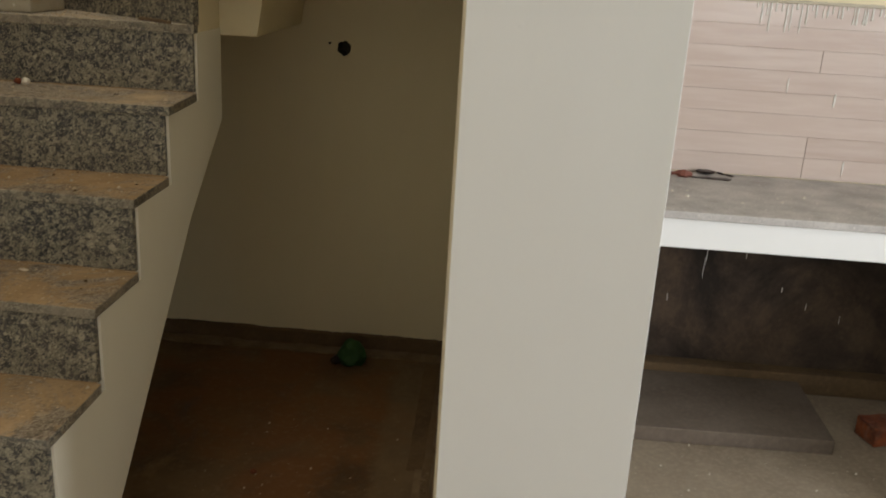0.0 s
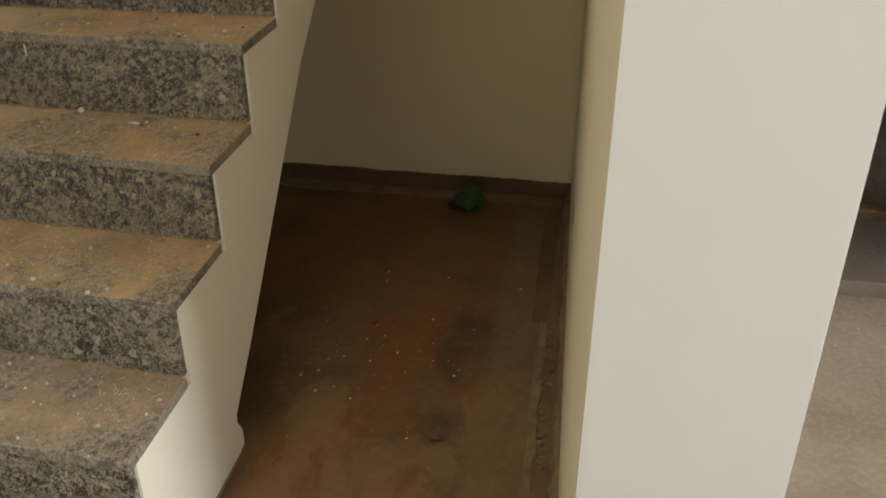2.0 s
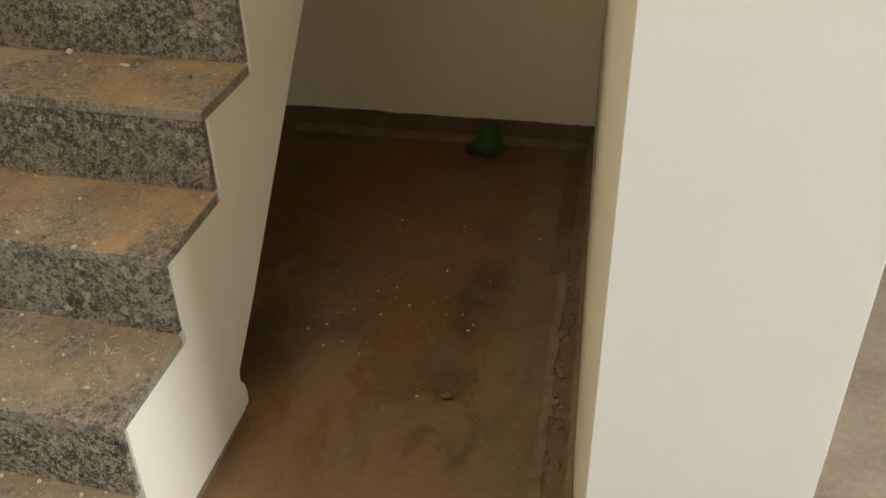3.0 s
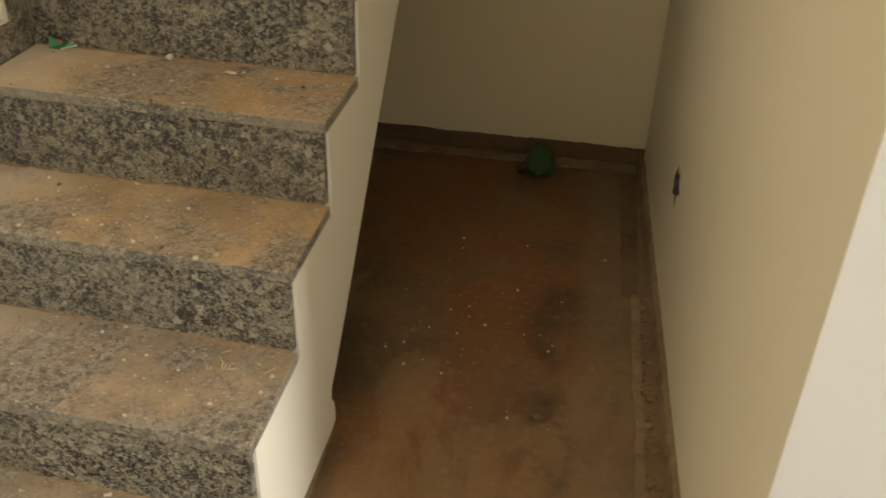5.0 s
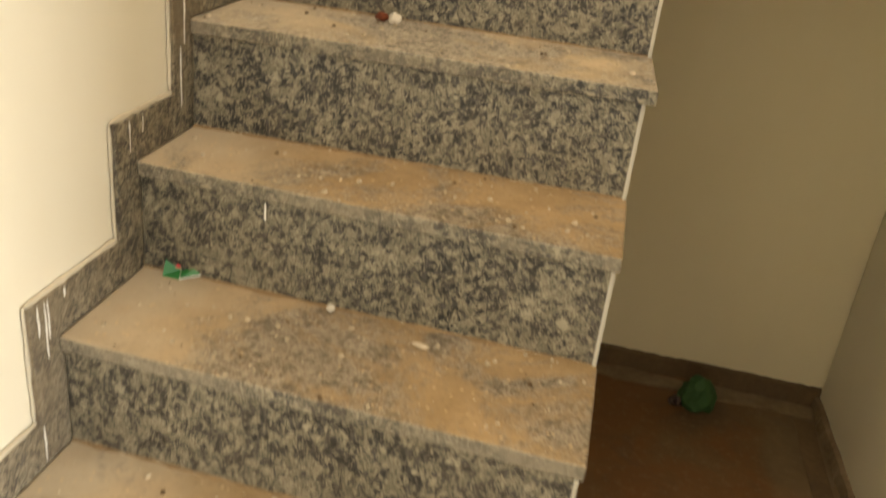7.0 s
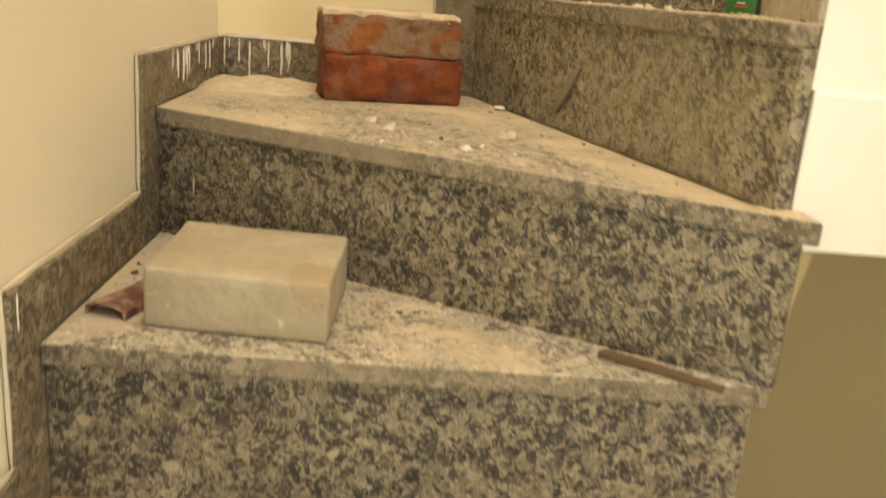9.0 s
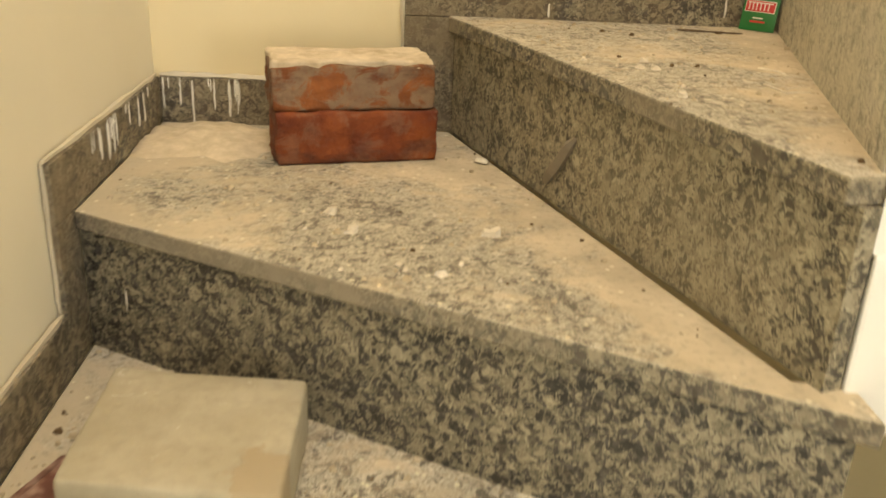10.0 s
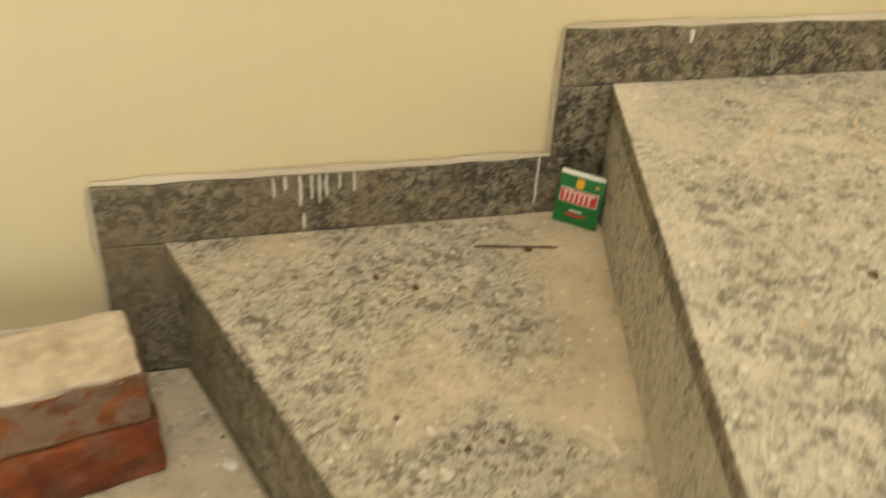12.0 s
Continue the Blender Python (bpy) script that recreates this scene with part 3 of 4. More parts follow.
setting("plinth", block(1.05, 4.2, 3.75, BACK - 0.009, 0.0, 0.085, 0.006), RAW, "low raw cement ledge", "ledge")
SLABCEM = cement("slab cement", (0.095, 0.070, 0.049), (0.145, 0.11, 0.08))
tagged(part("stone_slab", prism([(1.06, 3.275), (2.09, 3.29), (2.10, 3.745), (1.06, 3.745)], 0.0, 0.055, 0.004), SLABCEM), "grey cement slab lying on the floor under the counter", "slab")

splash = thing("tiled_backsplash", "pinkish wood-look wall tiles with white paint runs", "tiles", (2.0, BACK, 0.84), kind="structure")
m = Mat("wood look tile", 0.22)
shade = m.t.nodes.new("ShaderNodeObjectInfo").outputs["Random"]
base = m.mix(shade, (0.50, 0.385, 0.32), (0.58, 0.465, 0.395))
vein = m.ramp(m.noise(7, 6, 0.6, stretch=(0.5, 1, 5)), (0.4, 0.0), (0.7, 1.0))
m.colour(m.mix(m.math("MULTIPLY", vein, 0.5), base, (0.66, 0.56, 0.49)))
m.bump(m.noise(30, 3, stretch=(0.3, 1, 3)), 0.08, 0.001)
TILE = m.m
for row in range(8):
    for col in range(3):
        start = (1.092, 1.992, 3.192)[col] if row < 2 or row == 5 else (1.092, 2.592, 3.492)[col]
        stop = ((1.992, 3.192, 4.19)[col] if row < 2 or row == 5 else (2.592, 3.492, 4.19)[col]) - 0.002
        t = new("tile", mesh_of("tile", block(0, stop - start, -0.008, 0.0, 0, 0.0769, 0.0006), TILE))
        t.location = (start, BACK, 0.842 + row * 0.0775)
        t.parent = splash
        t.matrix_parent_inverse = splash.matrix_world.inverted()
for i in range(34):
    x = 1.735 + i * 0.0175 + drip_rng.uniform(-0.006, 0.006)
    drip(x, BACK - 0.0105, 1.462, drip_rng.choice((0.02, 0.03, 0.045, 0.07, 0.10)) * (1.0 if i < 12 else 0.6), "y", splash, 0.003)
for x, z in ((2.06, 1.16), (2.135, 0.915), (1.886, 1.205)):
    drip(x, BACK - 0.0105, z, 0.05, "y", splash, 0.003)
bead(along((1.04, BACK - 0.004, 1.466), (3.0, BACK - 0.004, 1.468), 30), 0.007, PUTTY, "paint_bead", splash)

IRON = Mat("dark steel", 0.4, 0.8).colour((0.05, 0.035, 0.03)).m
RUST = Mat("worn red handle", 0.6).colour((0.16, 0.045, 0.025)).m


def ladle():
    ob = thing("spoon", "dark metal spoon lying on the counter", "spoon", (1.66, 3.76, 0.84))
    bm = bmesh.new()
    bmesh.ops.create_uvsphere(bm, u_segments=16, v_segments=8, radius=1)
    for v in bm.verts:
        v.co = Vector((v.co.x * 0.038, v.co.y * 0.026, v.co.z * 0.011 if v.co.z < 0 else v.co.z * 0.003)) + Vector((1.635, 3.79, 0.853))
    part("bowl", bm, IRON, ob)
    bead(along((1.67, 3.785, 0.852), (1.735, 3.76, 0.845), 6), 0.004, IRON, "handle", ob)


def trowel():
    ob = thing("trowel", "small rusty trowel with a red handle on the counter", "trowel", (1.6, 3.72, 0.84))
    bead(along((1.50, 3.722, 0.853), (1.575, 3.725, 0.850), 5), 0.012, RUST, "handle", ob)
    part("blade", prism([(1.57, 3.717), (1.70, 3.70), (1.715, 3.72), (1.70, 3.737), (1.57, 3.733)], 0.8405, 0.8435, 0.0008), IRON, ob)


ladle()
trowel()

# ---- things on the steps ----
m = Mat("worn concrete", 0.9)
c = m.mix(m.ramp(m.noise(8, 6), (0.35, 0.0), (0.7, 1.0)), (0.35, 0.305, 0.215), (0.46, 0.41, 0.305))
c = m.mix(m.math("MULTIPLY", m.ramp(m.noise(24, 6, 0.7, distort=1.2), (0.62, 0.0), (0.68, 1.0)), 0.6), c, (0.64, 0.60, 0.50))
c = m.mix(m.math("MULTIPLY", m.ramp(m.noise(60, 6), (0.45, 0.0), (0.75, 1.0)), 0.5), c, (0.30, 0.26, 0.19))
far = m.t.nodes.new("ShaderNodeVectorMath")
far.operation = "DISTANCE"
far.inputs[1].default_value = (-0.49, 3.05, 1.40)
m.link(m.geo, far.inputs[0])
worn = m.ramp(m.math("ADD", m.math("MULTIPLY", far.outputs["Value"], 6.0), m.math("MULTIPLY", m.noise(40, 5), 0.5)), (0.47, 1.0), (0.53, 0.0))
m.colour(m.mix(worn, c, (0.36, 0.29, 0.19)))
m.bump(m.math("SUBTRACT", m.noise(70, 6), m.math("MULTIPLY", worn, 0.6)), 0.7, 0.004)
BLOCK = m.m


def rough_solid(poly, z0, z1, bevel, grid, amount, seed):
    """A worn solid: bevelled, cut fine and knocked about."""
    bm = prism(poly, z0, z1, bevel)
    bmesh.ops.subdivide_edges(bm, edges=[e for e in bm.edges if e.calc_length() > grid], cuts=max(2, int(0.1 / grid)), use_grid_fill=True)
    for v in bm.verts:
        n = noise.noise_vector(v.co * 36 + Vector((seed, seed, 0))) * amount
        n2 = noise.noise_vector(v.co * 120 + Vector((seed, 0, 0))) * amount * 0.55
        v.co += Vector((n.x + n2.x, n.y + n2.y, 0 if v.co.z < z0 + 0.002 else n.z + n2.z))
    for f in bm.faces:
        f.smooth = True
    return bm


tagged(part("concrete_block", rough_solid([(-0.687, 3.038), (-0.481, 3.022), (-0.480, 3.222), (-0.692, 3.238)], 1.3305, 1.400, 0.005, 0.02, 0.0016, 3), BLOCK), "pale concrete paver with a chipped corner lying on a step", "block")

# ---- bricks ----


def brick_material(name, mortar, deep=(0.125, 0.022, 0.004), lit=(0.25, 0.062, 0.011)):
    m = Mat(name, 0.88)
    c = m.mix(m.ramp(m.noise(18, 6), (0.35, 0.0), (0.68, 1.0)), deep, lit)
    c = m.mix(m.math("MULTIPLY", m.ramp(m.math("ADD", m.noise(19, 7, 0.7, distort=0.7), mortar * 0.07), (0.5, 0.0), (0.58, 1.0)), mortar), c, m.mix(m.noise(40, 4), (0.13, 0.10, 0.07), (0.30, 0.22, 0.14)))
    c = m.mix(m.math("MULTIPLY", m.ramp(m.noise(9, 5, 0.6, stretch=(1, 1, 2.2)), (0.52, 0.0), (0.64, 1.0)), 0.7), c, (0.055, 0.014, 0.007))
    m.colour(m.mix(m.math("MULTIPLY", m.ramp(m.noise(85, 4), (0.5, 0.0), (0.8, 1.0)), 0.4), c, (0.14, 0.045, 0.025)))
    m.bump(m.math("ADD", m.noise(32, 6), m.math("MULTIPLY", m.noise(130, 3), 0.4)), 1.0, 0.006)
    return m.m


RED = brick_material("red clay brick", 0.25)
RED_MORTAR = brick_material("mortar stained brick", 0.75, (0.15, 0.042, 0.009), (0.29, 0.095, 0.022))
CRUST = cement("old mortar crust", (0.40, 0.315, 0.21), (0.62, 0.52, 0.385), None, 22)


def brick_plan(x, y, turn, length=0.236, depth=0.112):
    c, s_ = math.cos(radians(turn)), math.sin(radians(turn))
    return [(x, y), (x + length * c, y + length * s_), (x + length * c - depth * s_, y + length * s_ + depth * c), (x - depth * s_, y + depth * c)]


bm = rough_solid(brick_plan(-0.566, 3.604, 14.2), 1.5205, 1.5965, 0.004, 0.010, 0.0040, 11)
for v in bm.verts:
    d = abs((v.co.x + 0.452) * 0.97 + (v.co.y - 3.633) * 0.245)
    if d < 0.013 and v.co.y < 3.67:
        v.co.y += 0.011 * (1 - d / 0.013)
tagged(part("brick", bm, RED), "red clay brick lying on a dusty step", "brick", "stacked bricks")
top = tagged(part("brick", rough_solid(brick_plan(-0.572, 3.612, 13.0), 1.5972, 1.662, 0.004, 0.010, 0.0040, 23), RED_MORTAR), "red brick with grey mortar stains stacked on another", "brick", "stacked bricks")
bm = rough_solid(brick_plan(-0.571, 3.614, 13.0, 0.232, 0.108), 1.6595, 1.6685, 0.003, 0.010, 0.0042, 31)
for v in bm.verts:
    if v.co.z < 1.6625:
        v.co.z -= 0.001 + 0.008 * max(0.0, noise.noise(v.co * 75)) + 0.004 * max(0.0, noise.noise(v.co * 170))
part("mortar_crust", bm, CRUST, top, "pale mortar crust")
tagged(part("brick", rough_solid(brick_plan(2.255, 3.37, 14), 0.0, 0.07, 0.004, 0.010, 0.0040, 41), RED), "red brick on the floor under the counter", "brick")

# ---- small litter on the steps ----


def pebble(name, label, category, x, y, z, sx, sy, sz, mat, seed, turn=0.0):
    bm = bmesh.new()
    bmesh.ops.create_icosphere(bm, subdivisions=3, radius=1)
    for v in bm.verts:
        v.co *= 1 + 0.28 * noise.noise(v.co * 1.3 + Vector((seed, 0, 0))) + 0.08 * noise.noise(v.co * 4 + Vector((0, seed, 0)))
        v.co = Vector((v.co.x * sx, v.co.y * sy, v.co.z * sz))
    low = min(v.co.z for v in bm.verts)
    for v in bm.verts:
        v.co.z -= low
    for f in bm.faces:
        f.smooth = True
    return tagged(part(name, bm, mat, at=pose(x, y, z, 0, 0, turn)), label, category)


PALEFLAKE = cement("plaster flake", (0.42, 0.34, 0.24), (0.52, 0.44, 0.32), None, 30)
CHALK = cement("white lime", (0.55, 0.49, 0.39), (0.68, 0.62, 0.51), None, 20)
ORANGE = brick_material("brick chip", 0.1)
pebble("pebble", "white lime lump on a step beside the riser", "pebble", -0.470, 2.938, 6 * RISE, 0.012, 0.010, 0.011, CHALK, 1)
pebble("brick_chip", "orange brick chip beside a white lump", "chip", -0.497, 2.948, 6 * RISE, 0.012, 0.008, 0.009, ORANGE, 2)
pebble("pebble", "white lime chip near the riser", "pebble", -0.269, 3.655, 8 * RISE, 0.012, 0.008, 0.004, CHALK, 3, -40)
pebble("pebble", "small pink pebble on a dusty step", "pebble", -0.430, 2.535, 4 * RISE, 0.007, 0.006, 0.006, CHALK, 4)
pebble("plaster_flake", "pale plaster flake on a dusty step", "flake", -0.27, 2.49, 4 * RISE, 0.013, 0.006, 0.0025, PALEFLAKE, 5, -15)
pebble("brick_chip", "small red chip on the alcove floor", "chip", 0.19, 2.86, 0.004, 0.01, 0.008, 0.006, ORANGE, 6)
pebble("pebble", "grey stone on the stained floor", "pebble", 0.464, 2.381, 0.004, 0.018, 0.012, 0.008, RAW, 7)

WOOD = Mat("weathered wood", 0.8)
WOOD.colour(WOOD.mix(WOOD.noise(30, 5, stretch=(1, 6, 6)), (0.07, 0.045, 0.022), (0.17, 0.11, 0.06)))
WOOD = WOOD.m
tagged(part("wood_strip", rough_solid([(-0.180, 3.044), (-0.060, 2.968), (-0.056, 2.973), (-0.170, 3.052)], 1.3305, 1.339, 0.001, 0.02, 0.001, 51), WOOD), "thin weathered wood strip lying against a riser", "strip")
ob = bead(along((0.028, 3.766, 9 * RISE + 0.002), (0.126, 3.749, 9 * RISE + 0.002), 8), 0.0016, WOOD, "twig", None)
tagged(ob, "thin brown twig on a dusty step", "twig")

# a flattened brown sleeve, open at its end
BROWN = Mat("dark brown plastic", 0.4)
BROWN.colour(BROWN.mix(BROWN.ramp(BROWN.noise(45, 4), (0.44, 0.0), (0.66, 1.0)), (0.12, 0.04, 0.028), (0.42, 0.29, 0.23)))
BROWN = BROWN.m
bm = bmesh.new()
outer = [(-0.026, 0.0), (-0.024, 0.012), (-0.010, 0.017), (0.012, 0.016), (0.025, 0.010), (0.026, 0.0)]
inner = [(x * 0.9, 0.0015 + z * 0.78) for x, z in outer]
loop = outer + inner[::-1]
ra = [bm.verts.new((x, 0, z)) for x, z in loop]
rb = [bm.verts.new((x * 0.9 + 0.004, 0.10, z * 0.8)) for x, z in loop]
bm.faces.new(ra)
bm.faces.new(rb)
for i in range(len(loop)):
    bm.faces.new((ra[i - 1], ra[i], rb[i], rb[i - 1]))
tagged(part("brown_sleeve", bm, BROWN, at=pose(-0.735, 3.056, 1.3305, 0, 0, -14)), "flattened dark brown sleeve on a dusty step", "sleeve")

SMEAR = cement("grey cement smear", (0.17, 0.145, 0.105), (0.25, 0.21, 0.155))
# runs and smears on the risers
for x, y, z, n in ((-0.235, 2.999, 1.30, 0.19), (-0.72, 3.378, 1.49, 0.15), (-0.62, 2.07, 0.50, 0.035), (-0.13, 2.768, 1.02, 0.05), (-0.55, 2.545, 0.92, 0.03)):
    drip(x, y + 0.003, z, n, "y", stairs, 0.0016)
bead([(-0.196 + 0.022 * i / 6, 3.50 - 0.060 * i / 6, 1.545 + 0.075 * i / 6) for i in range(7)], 0.007, SMEAR, "cement_smear", stairs)


def dust_heap(x, y, z, rx, ry, h, seed, label):
    """A low drift of lime dust with a ragged foot."""
    bm = bmesh.new()
    rings = []
    n = 36
    for r in range(9):
        q = r / 8
        row = []
        for i in range(n):
            a = i / n * math.tau
            edge = 1 + 0.35 * noise.noise((2 * math.cos(a), 2 * math.sin(a), seed)) + 0.3 * noise.noise((7 * math.cos(a), 7 * math.sin(a), seed))
            px, py = x + rx * q * edge * math.cos(a), y + ry * q * edge * math.sin(a)
            pz = h * (1 - q * q) ** 1.5 * (1 + 0.5 * noise.noise((px * 30, py * 30, seed))) if r < 8 else -0.001
            row.append(bm.verts.new((max(px, left(py) + 0.001), min(py, BACK - 0.001), z + pz)))
        rings.append(row)
    for a, b in zip(rings, rings[1:]):
        for i in range(n):
            bm.faces.new((a[i - 1], a[i], b[i], b[i - 1])).smooth = True
    bmesh.ops.remove_doubles(bm, verts=bm.verts[:], dist=0.0003)
    tagged(part("dust_heap", bm, DUST), label, "dust", kind="stuff")


DUST = cement("pale lime dust", (0.46, 0.38, 0.265), (0.58, 0.49, 0.36), None, 30, 0.95)
dust_heap(-0.70, 3.73, 8 * RISE, 0.15, 0.11, 0.017, 3.3, "low heap of pale dust in a step corner")

WARMDUST = cement("warm dust", (0.20, 0.125, 0.058), (0.30, 0.20, 0.105), None, 30, 0.95)


def dust_line(a, b, z, mat, seed):
    """Dust gathered in a ragged wedge along the foot of a riser."""
    a, b = Vector((*a, z)), Vector((*b, z))
    d = b - a
    out = Vector((d.y, -d.x, 0)).normalized()
    n = int(d.length / 0.012)
    bm = bmesh.new()
    rows = []
    for i in range(n + 1):
        p = a + d * (i / n)
        w = 0.007 * (0.1 + 1.5 * abs(noise.noise((p.x * 16, p.y * 16, seed))) + 0.8 * abs(noise.noise((p.x * 70, p.y * 70, seed))))
        rows.append([bm.verts.new(p + Vector((0, 0, 0.3 * w + 0.001))), bm.verts.new(p + out * w * 0.4 + Vector((0, 0, 0.17 * w + 0.0006))), bm.verts.new(p + out * w)])
    for p, q in zip(rows, rows[1:]):
        for i in range(2):
            bm.faces.new((p[i], p[i + 1], q[i + 1], q[i])).smooth = True
    tagged(part("dust_line", bm, mat), "ragged line of dust along the foot of a riser", "dust", kind="stuff")


for k in range(1, 7):
    (ax, ay), (bx, by) = riser_line[k + 1]
    dust_line((ax, ay), (bx, by), TOP[k], WARMDUST, k * 3.7)
# a round print and wiped arcs in the lime of the top step
for radius, cx, cy, a0, a1 in ((0.075, 0.495, 3.655, 0.3, 5.2), (0.082, 0.485, 3.65, 2.2, 4.6), (0.13, 0.42, 3.60, 1.7, 3.0)):
    n = 26
    ob = bead([(cx + radius * math.cos(a0 + (a1 - a0) * i / n), cy + radius * math.sin(a0 + (a1 - a0) * i / n), TOP[10] + 0.0003) for i in range(n + 1)], 0.0022, DUST, "dust_ring", None)
    tagged(ob, "ring of pale lime left in the dust of a step", "dust", kind="stuff")
# scraped lime on the step below it
for pts in (((0.020, 3.37), (0.030, 3.325), (0.060, 3.335)), ((0.036, 3.345), (0.062, 3.365)), ((0.05, 3.47), (0.068, 3.45), (0.070, 3.43))):
    path = []
    for p, q in zip(pts, pts[1:]):
        path += along((*p, TOP[9] + 0.0004), (*q, TOP[9] + 0.0004), 6)[:-1]
    ob = bead(path + [(*pts[-1], TOP[9] + 0.0004)], 0.0014, CHALK, "lime_scrape", None)
    tagged(ob, "white scrape of lime on a dusty step", "scrape", kind="stuff")

# ---- green sachet ----
GREEN = Mat("green foil", 0.3).colour((0.012, 0.16, 0.035)).m
LABEL_RED = Mat("red print", 0.4).colour((0.55, 0.03, 0.03)).m
LABEL_WHITE = Mat("white print", 0.5).colour((0.75, 0.74, 0.68)).m
LABEL_YELLOW = Mat("yellow print", 0.4).colour((0.75, 0.38, 0.03)).m


def sachet():
    ob = thing("sachet", "green printed sachet standing in a step corner", "sachet", (0.16, 3.797, 9 * RISE))
    at = pose(0.141, 3.812, 9 * RISE + 0.001, -12, 0, -41)
    w, h = 0.056, 0.068
    bm = bmesh.new()
    nx, nz = 8, 10
    sides = []
    for side in (-1, 1):
        g = []
        for i in range(nx + 1):
            row = []
            for j in range(nz + 1):
                u, v = i / nx, j / nz
                puff = 0.0045 * (math.sin(math.pi * u) * math.sin(math.pi * v)) ** 0.6
                row.append(bm.verts.new((u * w, side * (puff + 0.0006) + 0.001 * noise.noise((u * 3, v * 3, 4)), v * h)))
            g.append(row)
        sides.append(g)
        for i in range(nx):
            for j in range(nz):
                bm.faces.new((g[i][j], g[i + 1][j], g[i + 1][j + 1], g[i][j + 1])).smooth = True
    part("pouch", bm, GREEN, ob, at=at)

    def print_patch(name, mat, poly, lift):
        bm = bmesh.new()
        n = 6
        for x0, z0, x1, z1 in poly:
            for i in range(n):
                xa, xb = x0 + (x1 - x0) * i / n, x0 + (x1 - x0) * (i + 1) / n
                quad = []
                for x, z in ((xa, z0), (xb, z0), (xb, z1), (xa, z1)):
                    u, v = min(max(x / w, 0), 1), min(max(z / h, 0), 1)
                    puff = 0.0045 * (math.sin(math.pi * u) * math.sin(math.pi * v)) ** 0.6
                    quad.append(bm.verts.new((x, -puff - 0.0008 - lift, z)))
                bm.faces.new(quad)
        part(name, bm, mat, ob, at=at)

    print_patch("top_seal", LABEL_WHITE, [(0.0, 0.0625, w, h)], 0.0003)
    print_patch("name_border", LABEL_WHITE, [(0.004, 0.028, 0.052, 0.046)], 0.0003)
    print_patch("name_panel", LABEL_RED, [(0.005, 0.029, 0.051, 0.045)], 0.0007)
    print_patch("lettering", LABEL_WHITE, [(0.008, 0.0415, 0.048, 0.043)] + [(0.010 + i * 0.0062, 0.031, 0.0118 + i * 0.0062, 0.0415) for i in range(6)], 0.0011)
    print_patch("sun_mark", LABEL_YELLOW, [(0.022, 0.049, 0.032, 0.059), (0.024, 0.048, 0.030, 0.060), (0.046, 0.053, 0.050, 0.056)], 0.0004)
    print_patch("small_print", LABEL_RED, [(0.016, 0.012, 0.04, 0.015)], 0.0004)
    print_patch("small_print", LABEL_WHITE, [(0.02, 0.018, 0.036, 0.020)], 0.0004)


sachet()


def crumple(name, label, category, x, y, z, sx, sy, sz, mat, seed, folds=3.0, depth=0.45):
    """A crushed piece of film: folded, with sharp creases."""
    bm = bmesh.new()
    bmesh.ops.create_icosphere(bm, subdivisions=3, radius=1)
    for v in bm.verts:
        r = 1 - depth * abs(noise.noise(v.co * folds + Vector((seed, 0, 0)))) * 1.6
        flare = 1.15 - 0.35 * v.co.z
        v.co = Vector((v.co.x * sx * flare, v.co.y * sy * flare, v.co.z * sz)) * r
    low = min(v.co.z for v in bm.verts)
    for v in bm.verts:
        v.co.z = max(v.co.z - low * 0.75, 0.0)
    return tagged(part(name, bm, mat, at=pose(x, y, z)), label, category)


m = Mat("green bag film", 0.75)
m.colour(m.mix(m.noise(30, 4), (0.016, 0.050, 0.009), (0.032, 0.098, 0.018)))
BAG = m.m
crumple("plastic_bag", "crumpled green plastic bag on the alcove floor", "bag", 0.352, 3.69, 0.004, 0.052, 0.046, 0.064, BAG, 8, 1.5, 0.3)
crumple("bag_scrap", "dark scrap beside the green bag", "scrap", 0.293, 3.67, 0.004, 0.02, 0.018, 0.02, IRON, 9)

# an opened wrapper, bent into a boat
wrapper = thing("wrapper", "torn green and white wrapper on a dusty step", "wrapper", (-0.69, 2.535, 4 * RISE))


def flap(pts, mat, name):
    bm = bmesh.new()
    vs = [bm.verts.new(p) for p in pts]
    bm.faces.new(vs)
    up = bmesh.ops.extrude_face_region(bm, geom=bm.faces[:])["geom"]
    bmesh.ops.translate(bm, verts=[v for v in up if isinstance(v, bmesh.types.BMVert)], vec=(0, 0, 0.0008))
    part(name, bm, mat, wrapper, at=pose(-0.695, 2.545, 4 * RISE + 0.0005, 0, 0, 20))


flap([(-0.028, 0.0, 0.0), (0.0, -0.012, 0.0), (0.0, 0.012, 0.006), (-0.024, 0.012, 0.024)], GREEN, "flap")
flap([(0.0, -0.012, 0.0), (0.034, -0.002, 0.004), (0.028, 0.008, 0.014), (0.0, 0.012, 0.005)], LABEL_WHITE, "flap")
flap([(0.001, -0.011, 0.002), (0.032, -0.002, 0.006), (0.027, 0.0065, 0.0145), (0.001, 0.010, 0.006)], GREEN, "flap")
flap([(-0.008, 0.0105, 0.012), (0.000, 0.012, 0.008), (0.000, 0.013, 0.013), (-0.006, 0.013, 0.016)], LABEL_RED, "flap")

# ---- raw cement at the foot of the alcove walls ----


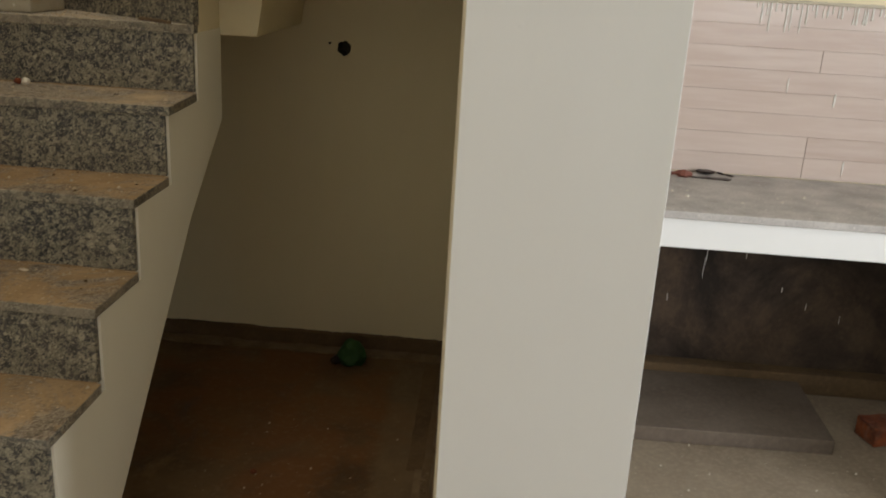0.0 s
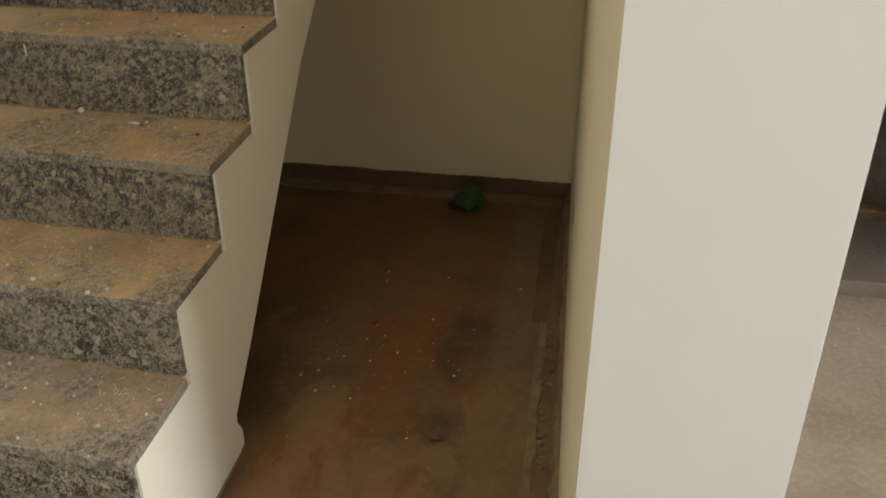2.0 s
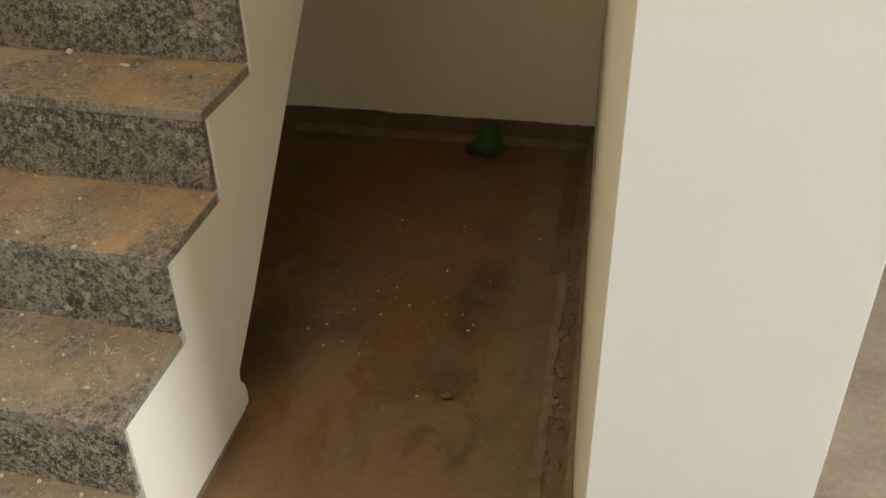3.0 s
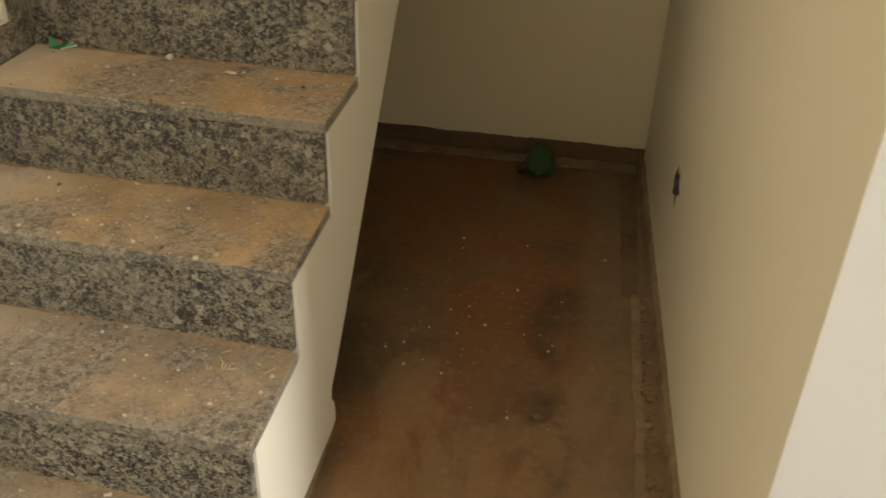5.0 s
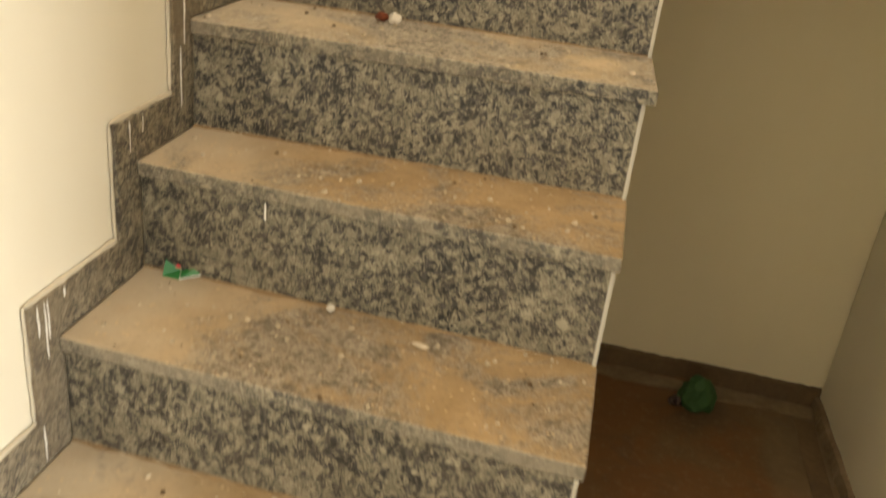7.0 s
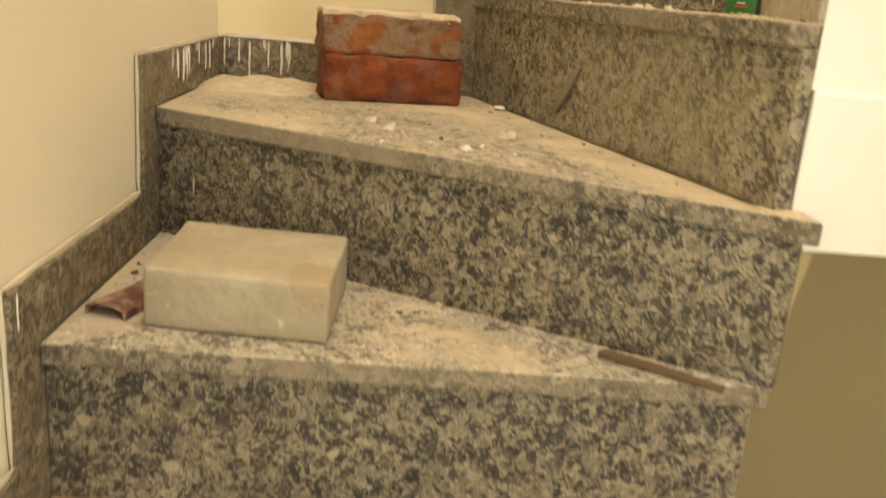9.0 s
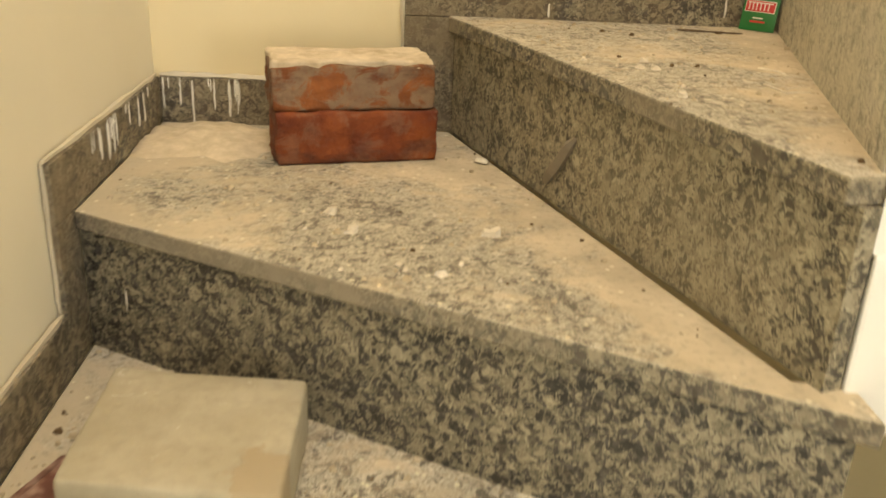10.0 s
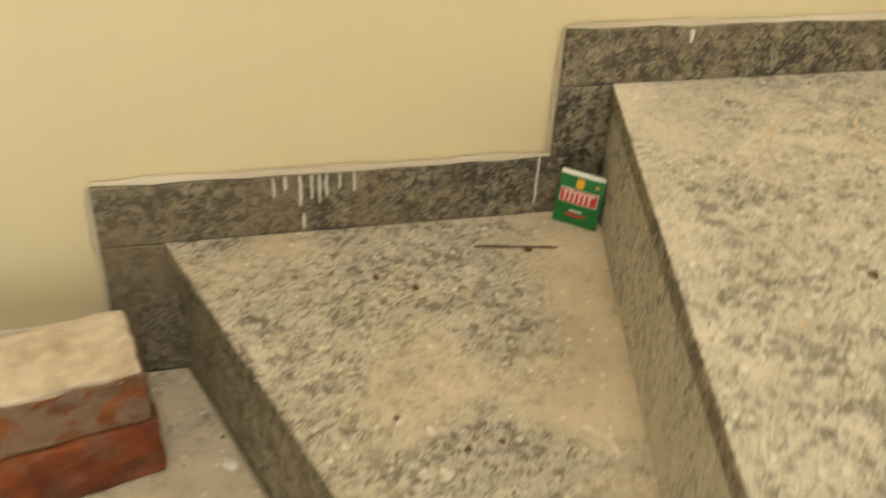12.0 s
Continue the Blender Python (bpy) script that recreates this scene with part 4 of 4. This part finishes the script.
def ragged_band(a, b, z0, height, thick, mat, name, label, seed, step=0.02):
    """A band of cement with a wavy top and uneven face."""
    (ax, ay), (bx, by) = a, b
    d = Vector((bx - ax, by - ay, 0))
    n = max(4, int(d.length / step))
    out = Vector((d.y, -d.x, 0)).normalized()
    bm = bmesh.new()
    cols = []
    for i in range(n + 1):
        p = Vector((ax, ay, 0)) + d * (i / n)
        h = height * (1 + 0.10 * noise.noise((p.x * 9 + seed, p.y * 9, 0)) + 0.07 * noise.noise((p.x * 50 + seed, p.y * 50, 3)))
        t = thick * (1 + 0.5 * noise.noise((p.x * 22, p.y * 22, seed)))
        cols.append([bm.verts.new(p + Vector((0, 0, z0))), bm.verts.new(p + out * t * 1.6 + Vector((0, 0, z0))), bm.verts.new(p + out * t + Vector((0, 0, z0 + h * 0.9))), bm.verts.new(p + out * t * 0.4 + Vector((0, 0, z0 + h))), bm.verts.new(p + Vector((0, 0, z0 + h)))])
    for p, q in zip(cols, cols[1:]):
        for i in range(5):
            bm.faces.new((p[i - 1], p[i], q[i], q[i - 1]))
    bm.faces.new(cols[0])
    bm.faces.new(cols[-1])
    return setting(name, bm, mat, label, "baseboard")


ragged_band((-0.74, BACK + 0.011), (alcove(BACK), BACK + 0.011), 0.004, 0.058, 0.012, RAW, "baseboard_back", "raw brown cement band at the wall foot", 2)
ragged_band((alcove(BACK), BACK), (alcove(1.78), 1.78), 0.004, 0.034, 0.014, PALECEM, "baseboard_side", "raw brown cement band along the partition", 7)


def sheet(poly, z, thick, mat, name, label, wave=0.014):
    """A thin uneven layer lying on the floor."""
    bm = bmesh.new()
    pts = []
    for i, p in enumerate(poly):
        q = poly[(i + 1) % len(poly)]
        n = max(1, int(math.dist(p, q) / 0.03))
        for j in range(n):
            x, y = p[0] + (q[0] - p[0]) * j / n, p[1] + (q[1] - p[1]) * j / n
            pts.append((x + wave * noise.noise((x * 14, y * 14, 1)), y + wave * noise.noise((x * 14, y * 14, 8))))
    f = bm.faces.new([bm.verts.new((x, y, z)) for x, y in pts])
    up = bmesh.ops.extrude_face_region(bm, geom=[f])["geom"]
    bmesh.ops.translate(bm, verts=[v for v in up if isinstance(v, bmesh.types.BMVert)], vec=(0, 0, thick))
    return setting(name, bm, mat, label, "floor")


sheet([(-0.6, 3.745), (0.63, 3.745), (0.70, 3.75), (0.71, 3.81), (-0.6, 3.81)], 0.004, 0.006, PALECEM, "floor_fillet_back", "pale cement fillet at the wall foot")
sheet([(0.700, 1.95), (0.722, 1.95), (0.712, 2.5), (0.706, 2.95), (0.684, 2.95), (0.690, 2.4)], 0.004, 0.006, PALECEM, "floor_ridge", "lumpy pale cement ridge along the partition", 0.010)
sheet([(0.655, 2.95), (0.705, 2.95), (0.700, 3.73), (0.642, 3.73)], 0.004, 0.0015, RAW, "floor_channel", "dark filled channel along the wall", 0.004)

# ---- crumbs and grit ----
rng = random.Random(12)


def crumbs(name, label, spots, mat):
    """Angular bits lying on flat surfaces, joined."""
    verts, faces = [], []
    for x, y, z, r in spots:
        a0, n = rng.uniform(0, 6), rng.choice((4, 5, 6, 7))
        base = len(verts)
        for i in range(n):
            a, q = a0 + i / n * math.tau, r * rng.uniform(0.6, 1.2)
            verts.append((x + q * math.cos(a), y + q * math.sin(a), z))
        for i in range(n):
            a, q = a0 + 0.3 + i / n * math.tau, r * rng.uniform(0.4, 0.8)
            verts.append((x + q * math.cos(a), y + q * math.sin(a), z + r * rng.uniform(0.4, 0.9)))
        faces.append(tuple(range(base + n, base + 2 * n)))
        for i in range(n):
            j = (i + 1) % n
            faces.append((base + i, base + j, base + n + j, base + n + i))
    me = bpy.data.meshes.new(name)
    me.from_pydata(verts, [], faces)
    me.materials.append(mat)
    return tagged(new(name, me), label, "debris", kind="stuff")


def inside(x, y, poly):
    hit = False
    for (ax, ay), (bx, by) in zip(poly, poly[1:] + poly[:1]):
        if (ay > y) != (by > y) and x < (bx - ax) * (y - ay) / (by - ay) + ax:
            hit = not hit
    return hit


PALECRUMB = cement("dusty crumbs", (0.36, 0.29, 0.19), (0.50, 0.42, 0.30), None, 60)
pale, dark = [], []
for k, plan in tread_plan.items():
    xs, ys = [p[0] for p in plan], [p[1] for p in plan]
    count = 120 if k < 7 else 260
    while count > 0:
        x, y = rng.uniform(min(xs) + 0.01, max(xs) - 0.015), rng.uniform(min(ys) + 0.006, max(ys) - 0.02)
        if not inside(x, y, plan):
            continue
        count -= 1
        size = 0.0011 + 0.0048 * rng.random() ** (3.6 if k < 7 else 5)
        (pale if rng.random() < 0.86 else dark).append((x, y, TOP[k], size))
crumbs("plaster_crumbs", "pale plaster crumbs scattered over the dusty treads", pale, PALECRUMB)
lumps = [(-0.36 + rng.gauss(0, 0.09), 3.32 + rng.gauss(0, 0.08), 8 * RISE, 0.003 + 0.009 * rng.random() ** 2) for i in range(15)]
lumps += [(-0.12 + rng.gauss(0, 0.06), 3.42 + rng.gauss(0, 0.08), 9 * RISE, 0.0025 + 0.005 * rng.random() ** 2) for i in range(10)]
lumps = [p for p in lumps if inside(p[0] - 0.012, p[1] - 0.012, tread_plan[8 if p[2] < 1.6 else 9]) and inside(p[0] + 0.012, p[1], tread_plan[8 if p[2] < 1.6 else 9])]
crumbs("lime_lumps", "white lime lumps scattered on the winding steps", lumps, CHALK)
crumbs("grit", "dark grit scattered over the dusty treads", dark, RAW)
bits, chunks = [], []
for i in range(95):
    x, y = rng.gauss(0.28, 0.16), rng.gauss(2.75, 0.22)
    if 0.03 < x < 0.66 and 1.8 < y < 3.7:
        bits.append((x, y, 0.004, 0.0012 + 0.0042 * rng.random() ** 4))
for i in range(160):
    y = rng.uniform(1.85, 2.95)
    chunks.append((alcove(y) - 0.03 - 0.035 * rng.random(), y, 0.003, 0.004 + 0.010 * rng.random() ** 2))
crumbs("floor_crumbs", "plaster crumbs scattered over the stained floor", bits, PALECRUMB)
crumbs("floor_rubble", "broken cement rubble along the wall foot", chunks, PALECEM)
under = thing("paint_splashes", "white paint runs on the dark wall under the counter", "splashes", (1.6, BACK - 0.008, 0.4), kind="stuff")
for i in range(15):
    drip(drip_rng.uniform(1.2, 2.35), BACK - 0.0095, drip_rng.uniform(0.3, 0.7), drip_rng.choice((0.02, 0.03, 0.05, 0.09)), "y", under, 0.0011)
kit = [(rng.uniform(1.1, 2.3), rng.uniform(2.9, 3.28), 0.0, 0.001 + 0.004 * rng.random() ** 4) for i in range(60)]
kit += [(rng.uniform(1.45, 2.3), rng.uniform(3.3, 3.8), 0.84, 0.0015 + 0.008 * rng.random() ** 4) for i in range(45)]
crumbs("counter_crumbs", "plaster crumbs on the counter and kitchen floor", kit, CHALK)
# straw bits
straw = thing("straw", "dry straw bits on the second step", "straw", (-0.1, 2.0, 2 * RISE), kind="stuff")
for i in range(9):
    x, y, a, n = rng.uniform(-0.16, -0.04), rng.uniform(1.96, 2.04), rng.uniform(0, 3), rng.uniform(0.012, 0.035)
    bead(along((x, y, 2 * RISE + 0.002), (x + n * math.cos(a), y + n * math.sin(a), 2 * RISE + 0.002 + rng.uniform(0, 0.008)), 3), 0.0010, PALECRUMB, "straw_bit", straw)
